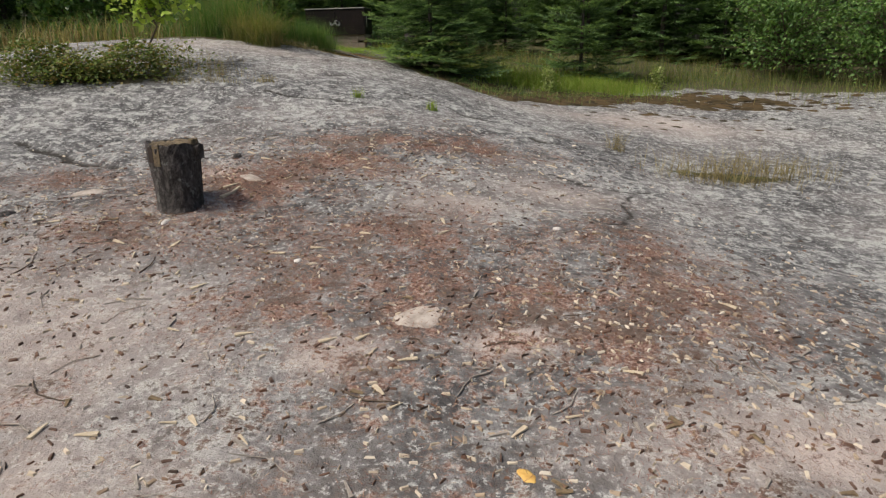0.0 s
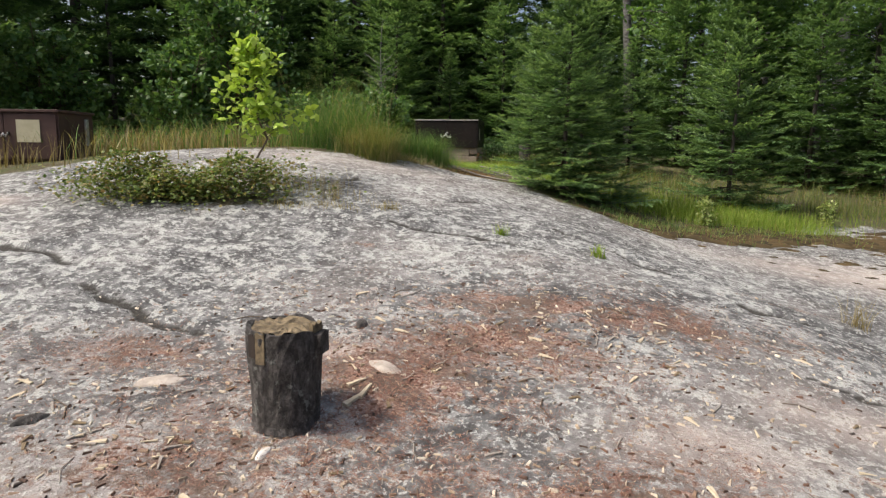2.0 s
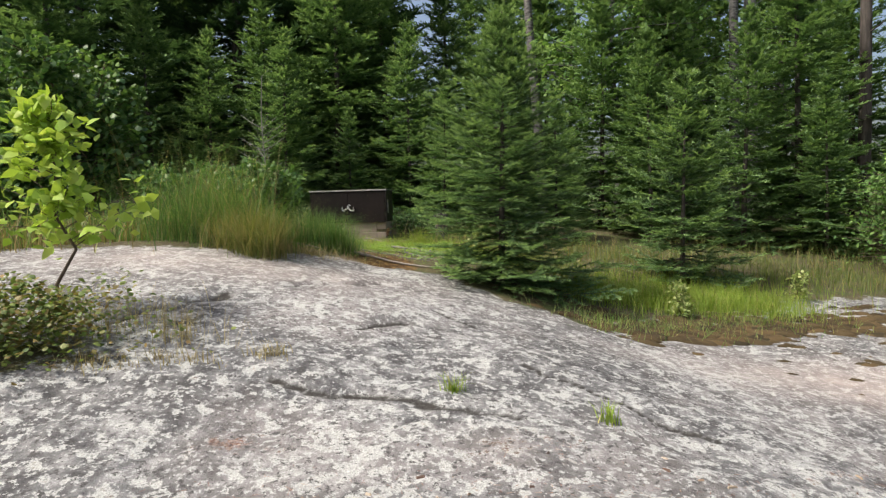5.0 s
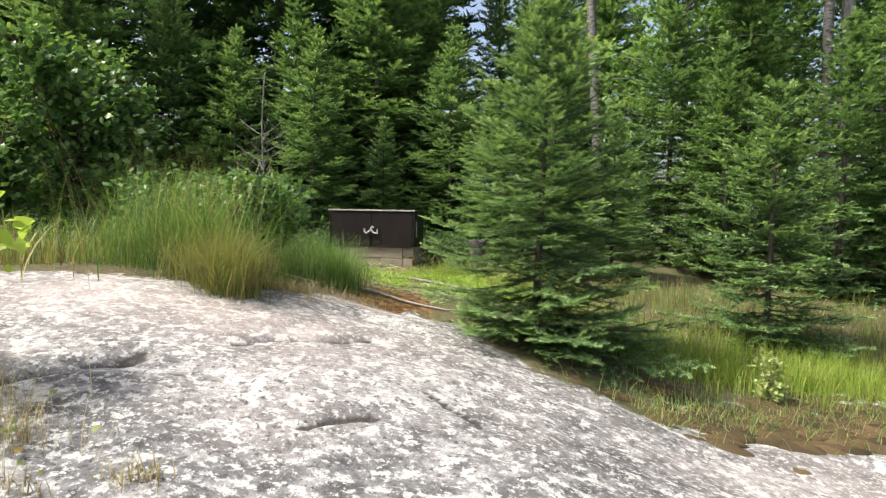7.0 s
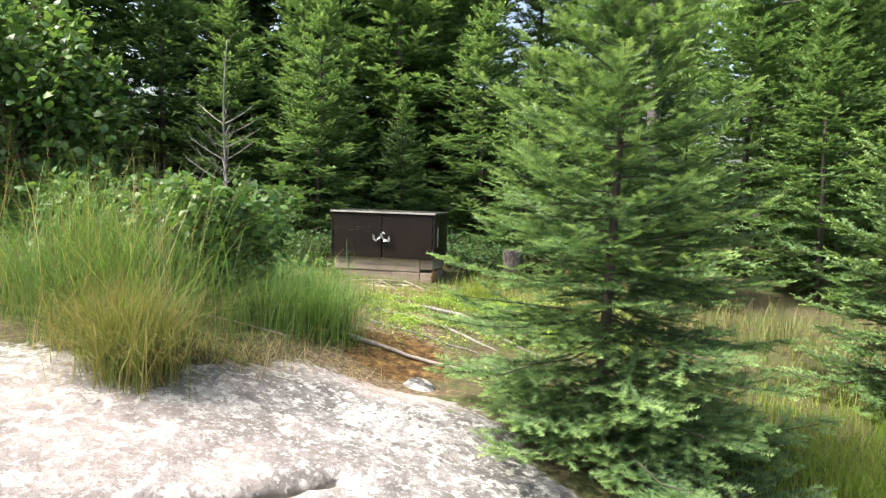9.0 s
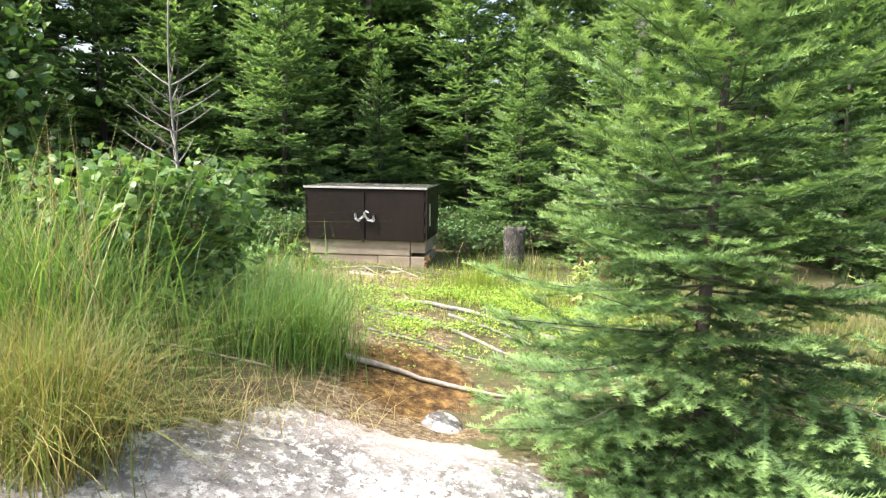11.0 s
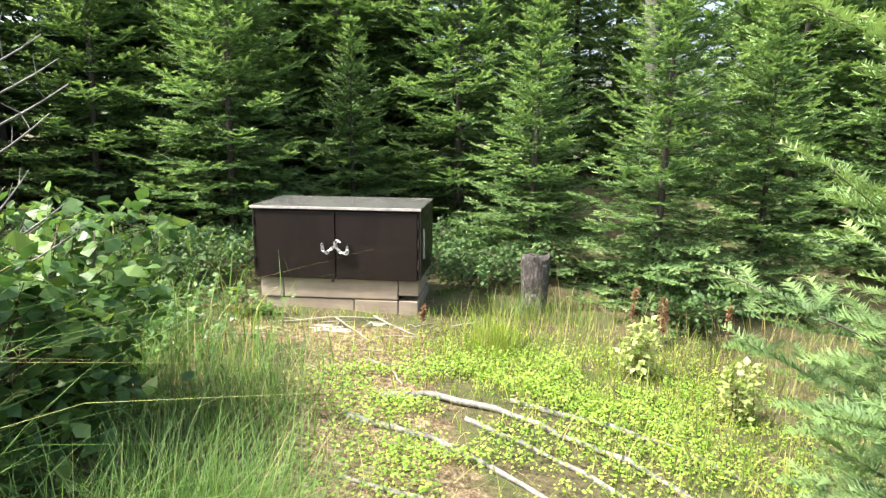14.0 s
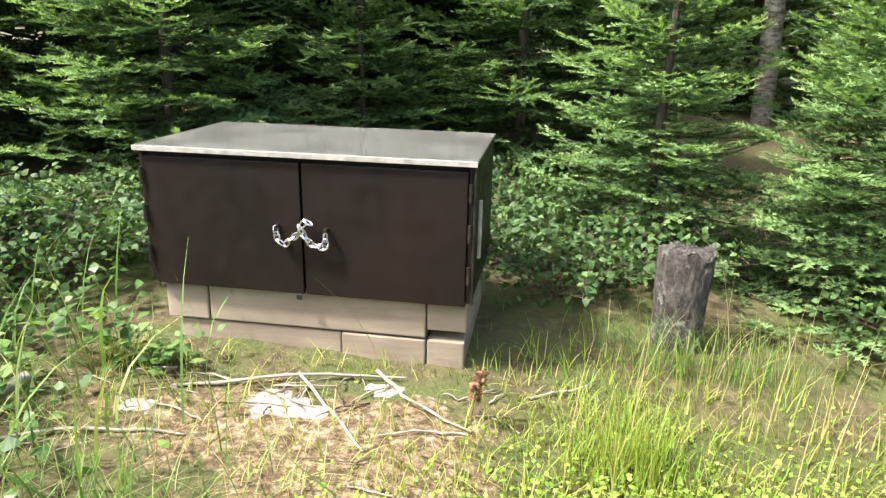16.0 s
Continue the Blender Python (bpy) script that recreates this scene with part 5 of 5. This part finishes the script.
def chain_bm(points, link=0.022, wire=0.0032):
    """Oval links threaded along points."""
    bm = bmesh.new()
    pts = [Vector(p) for p in points]
    flip = False
    for a, c in zip(pts, pts[1:]):
        n = max(1, round((c - a).length / link))
        for k in range(n):
            o = a.lerp(c, (k + 0.5) / n)
            d = (c - a).normalized()
            q = d.to_track_quat("X", "Z").to_matrix().to_4x4() @ Matrix.Rotation(1.2 if flip else 0.2, 4, "X")
            flip = not flip
            ring = []
            for s in range(10):
                t = s / 10 * 2 * math.pi
                cx, cy = link * 0.78 * math.cos(t), link * 0.42 * math.sin(t)
                e = Vector((math.cos(t), math.sin(t), 0))
                ring.append([bm.verts.new(o + q @ (Vector((cx, cy, 0)) + (e * math.cos(u) + Vector((0, 0, 1)) * math.sin(u)) * wire)) for u in (0, 1.57, 3.14, 4.71)])
            for s in range(10):
                for u in range(4):
                    bm.faces.new((ring[s][u], ring[(s + 1) % 10][u], ring[(s + 1) % 10][(u + 1) % 4], ring[s][(u + 1) % 4]))
    return bm


def timber_crib(m, w, d, z0, z1):
    """Two courses of squared timbers, laid log-cabin fashion. Heights from the ground under it."""
    ob = new("timber_base")
    h = (z1 - z0) / 2 - 0.004
    t = 0.11
    for c in range(2):
        a = z0 + c * (h + 0.006)
        if c == 1:
            part("timber", box_bm(-w / 2 + 0.16, w / 2 - 0.14, 0, t, a, a + h), m_timber, ob)
            part("timber", box_bm(-w / 2, -w / 2 + 0.156, -0.004, t, a, a + h), m_timber, ob)
            part("timber", box_bm(w / 2 - 0.136, w / 2, 0.004, d, a + 0.03, a + h), m_timber, ob)
            part("timber", box_bm(-w / 2, -w / 2 + 0.15, t + 0.003, d - t - 0.003, a, a + h), m_timber, ob)
            part("timber", box_bm(-w / 2, w / 2 - 0.14, d - t, d, a, a + h), m_timber, ob)
        else:
            part("timber", box_bm(-w / 2 + 0.03, 0.10, 0.006, t, a, a + h), m_timber, ob)
            part("timber", box_bm(0.104, w / 2 - 0.14, 0.0, t, a, a + h), m_timber, ob)
            part("timber", box_bm(w / 2 - 0.136, w / 2 - 0.006, 0.004, d, a, a + h), m_timber, ob)
            part("timber", box_bm(-w / 2 + 0.03, -w / 2 + 0.16, t + 0.003, d, a, a + h), m_timber, ob)
    ob.matrix_basis = m
    return tagged(ob, "weathered grey timber base under the storage locker", "timber base")


def locker(m, w, d, h):
    """Low steel-clad locker with two doors; front on -y, origin at the middle of its front foot."""
    ob = new("storage_locker")
    part("body", box_bm(-w / 2, w / 2, 0.02, d, 0.0, h - 0.012, 0.004), m_brown, ob)
    lid = part("lid", box_bm(-w / 2 - 0.006, w / 2 + 0.006, -0.008, d + 0.006, h - 0.012, h, 0.003), m_lid, ob, "worn grey sheet lid reflecting the sky")
    part("edge_trim", box_bm(-w / 2 - 0.006, w / 2 + 0.006, -0.013, -0.0085, h - 0.018, h - 0.001, 0.001), m_edge, lid)
    part("corner_trim", box_bm(w / 2 - 0.004, w / 2 + 0.004, -0.006, 0.016, 0.0, h - 0.02, 0.002), m_darkmetal, ob)
    for sg in (-1, 1):
        x0, x1 = sorted((sg * 0.004, sg * (w / 2 - 0.022)))
        door = part("door", box_bm(x0, x1, 0.0, 0.018, -0.01, h - 0.035, 0.003), m_brown, ob)
        part("jamb", box_bm(*sorted((sg * (w / 2 - 0.019), sg * (w / 2 - 0.005))), 0.006, 0.0195, 0.0, h - 0.02, 0.002), m_brown, ob)
        for z in (0.10, 0.24, 0.37):
            bm = bmesh.new()
            bmesh.ops.create_cone(bm, cap_ends=True, segments=10, radius1=0.007, radius2=0.007, depth=0.06, matrix=Matrix.Translation((sg * (w / 2 - 0.012), -0.004, z)))
            part("hinge", bm, m_darkmetal, door)
        bm = bmesh.new()
        bmesh.ops.create_cone(bm, cap_ends=True, segments=10, radius1=0.008, radius2=0.006, depth=0.03, matrix=Matrix.Translation((sg * 0.085, -0.012, 0.225)) @ Matrix.Rotation(1.57, 4, "X"))
        part("hasp", bm, m_darkmetal, door)
    part("chain", chain_bm([(-0.085, -0.020, 0.225), (-0.08, -0.022, 0.185), (-0.055, -0.022, 0.165), (-0.04, -0.022, 0.185), (-0.01, -0.022, 0.205), (0.0, -0.022, 0.23), (0.02, -0.022, 0.255), (0.035, -0.022, 0.245)]), m_steel, ob, "bright galvanised chain")
    part("chain", chain_bm([(0.0, -0.028, 0.235), (0.015, -0.028, 0.205), (0.04, -0.026, 0.175), (0.085, -0.024, 0.168), (0.085, -0.022, 0.215)]), m_steel, ob, "bright galvanised chain")
    part("latch_plate", box_bm(-0.03, -0.01, -0.008, 0.0, -0.03, -0.01, 0.002), m_darkmetal, ob)
    part("side_bracket", box_bm(w / 2, w / 2 + 0.012, 0.12, 0.14, 0.12, 0.32, 0.002), m_edge, ob)
    ob.matrix_basis = m
    return tagged(ob, "dark brown two-door storage locker with chain on timbers", "storage locker")


YAW = -8.5
locker(pose(-1.557, 13.111, 1.61, 0, 0, YAW), 1.132, 0.623, 0.473)
timber_crib(pose(-1.557, 13.111, 1.61, 0, 0, YAW) @ pose(0.01, 0.03, 0), 1.08, 0.56, -0.30, -0.003)


def old_locker(m, w, d, h):
    ob = new("storage_locker")
    part("body", box_bm(-w / 2, w / 2, 0.02, d, 0.0, h - 0.03, 0.006), m_reddish, ob)
    part("lid", box_bm(-w / 2 - 0.02, w / 2 + 0.02, -0.02, d + 0.02, h - 0.03, h, 0.004), m_reddish, ob)
    for sg in (-1, 1):
        door = part("door", box_bm(*sorted((sg * 0.004, sg * (w / 2 - 0.02))), 0.0, 0.018, 0.02, h - 0.05, 0.003), m_reddish, ob)
        part("notice_sheet", box_bm(sg * 0.27 - 0.13, sg * 0.27 + 0.13, -0.006, -0.001, h * 0.36, h * 0.80, 0.001), m_notice, door, "faded cream notice sheet")
        part("hasp", box_bm(sg * 0.05 - 0.012, sg * 0.05 + 0.012, -0.015, 0.0, h * 0.5, h * 0.56, 0.003), m_darkmetal, door)
    part("chain", chain_bm([(-0.05, -0.022, h * 0.54), (-0.025, -0.022, h * 0.47), (0.0, -0.022, h * 0.53), (0.025, -0.022, h * 0.47), (0.05, -0.022, h * 0.54)]), m_steel, ob, "bright galvanised chain")
    part("skid", box_bm(-w / 2 + 0.1, w / 2 - 0.1, 0.06, 0.14, -0.16, -0.002), m_reddish, ob)
    part("skid", box_bm(-w / 2 + 0.1, w / 2 - 0.1, d - 0.12, d - 0.04, -0.16, -0.002), m_reddish, ob)
    part("side_handle", box_bm(w / 2 + 0.002, w / 2 + 0.03, d * 0.72, d * 0.80, h * 0.3, h * 0.85, 0.006), m_edge, ob, "pale metal side handle")
    ob.matrix_basis = m
    return tagged(ob, "reddish brown storage locker with two cream notice sheets", "storage locker")


old_locker(pose(-6.1, 8.45, gz(-6.25, 8.8) + 0.05, 0, 0, 5), 1.2, 0.75, 0.56)
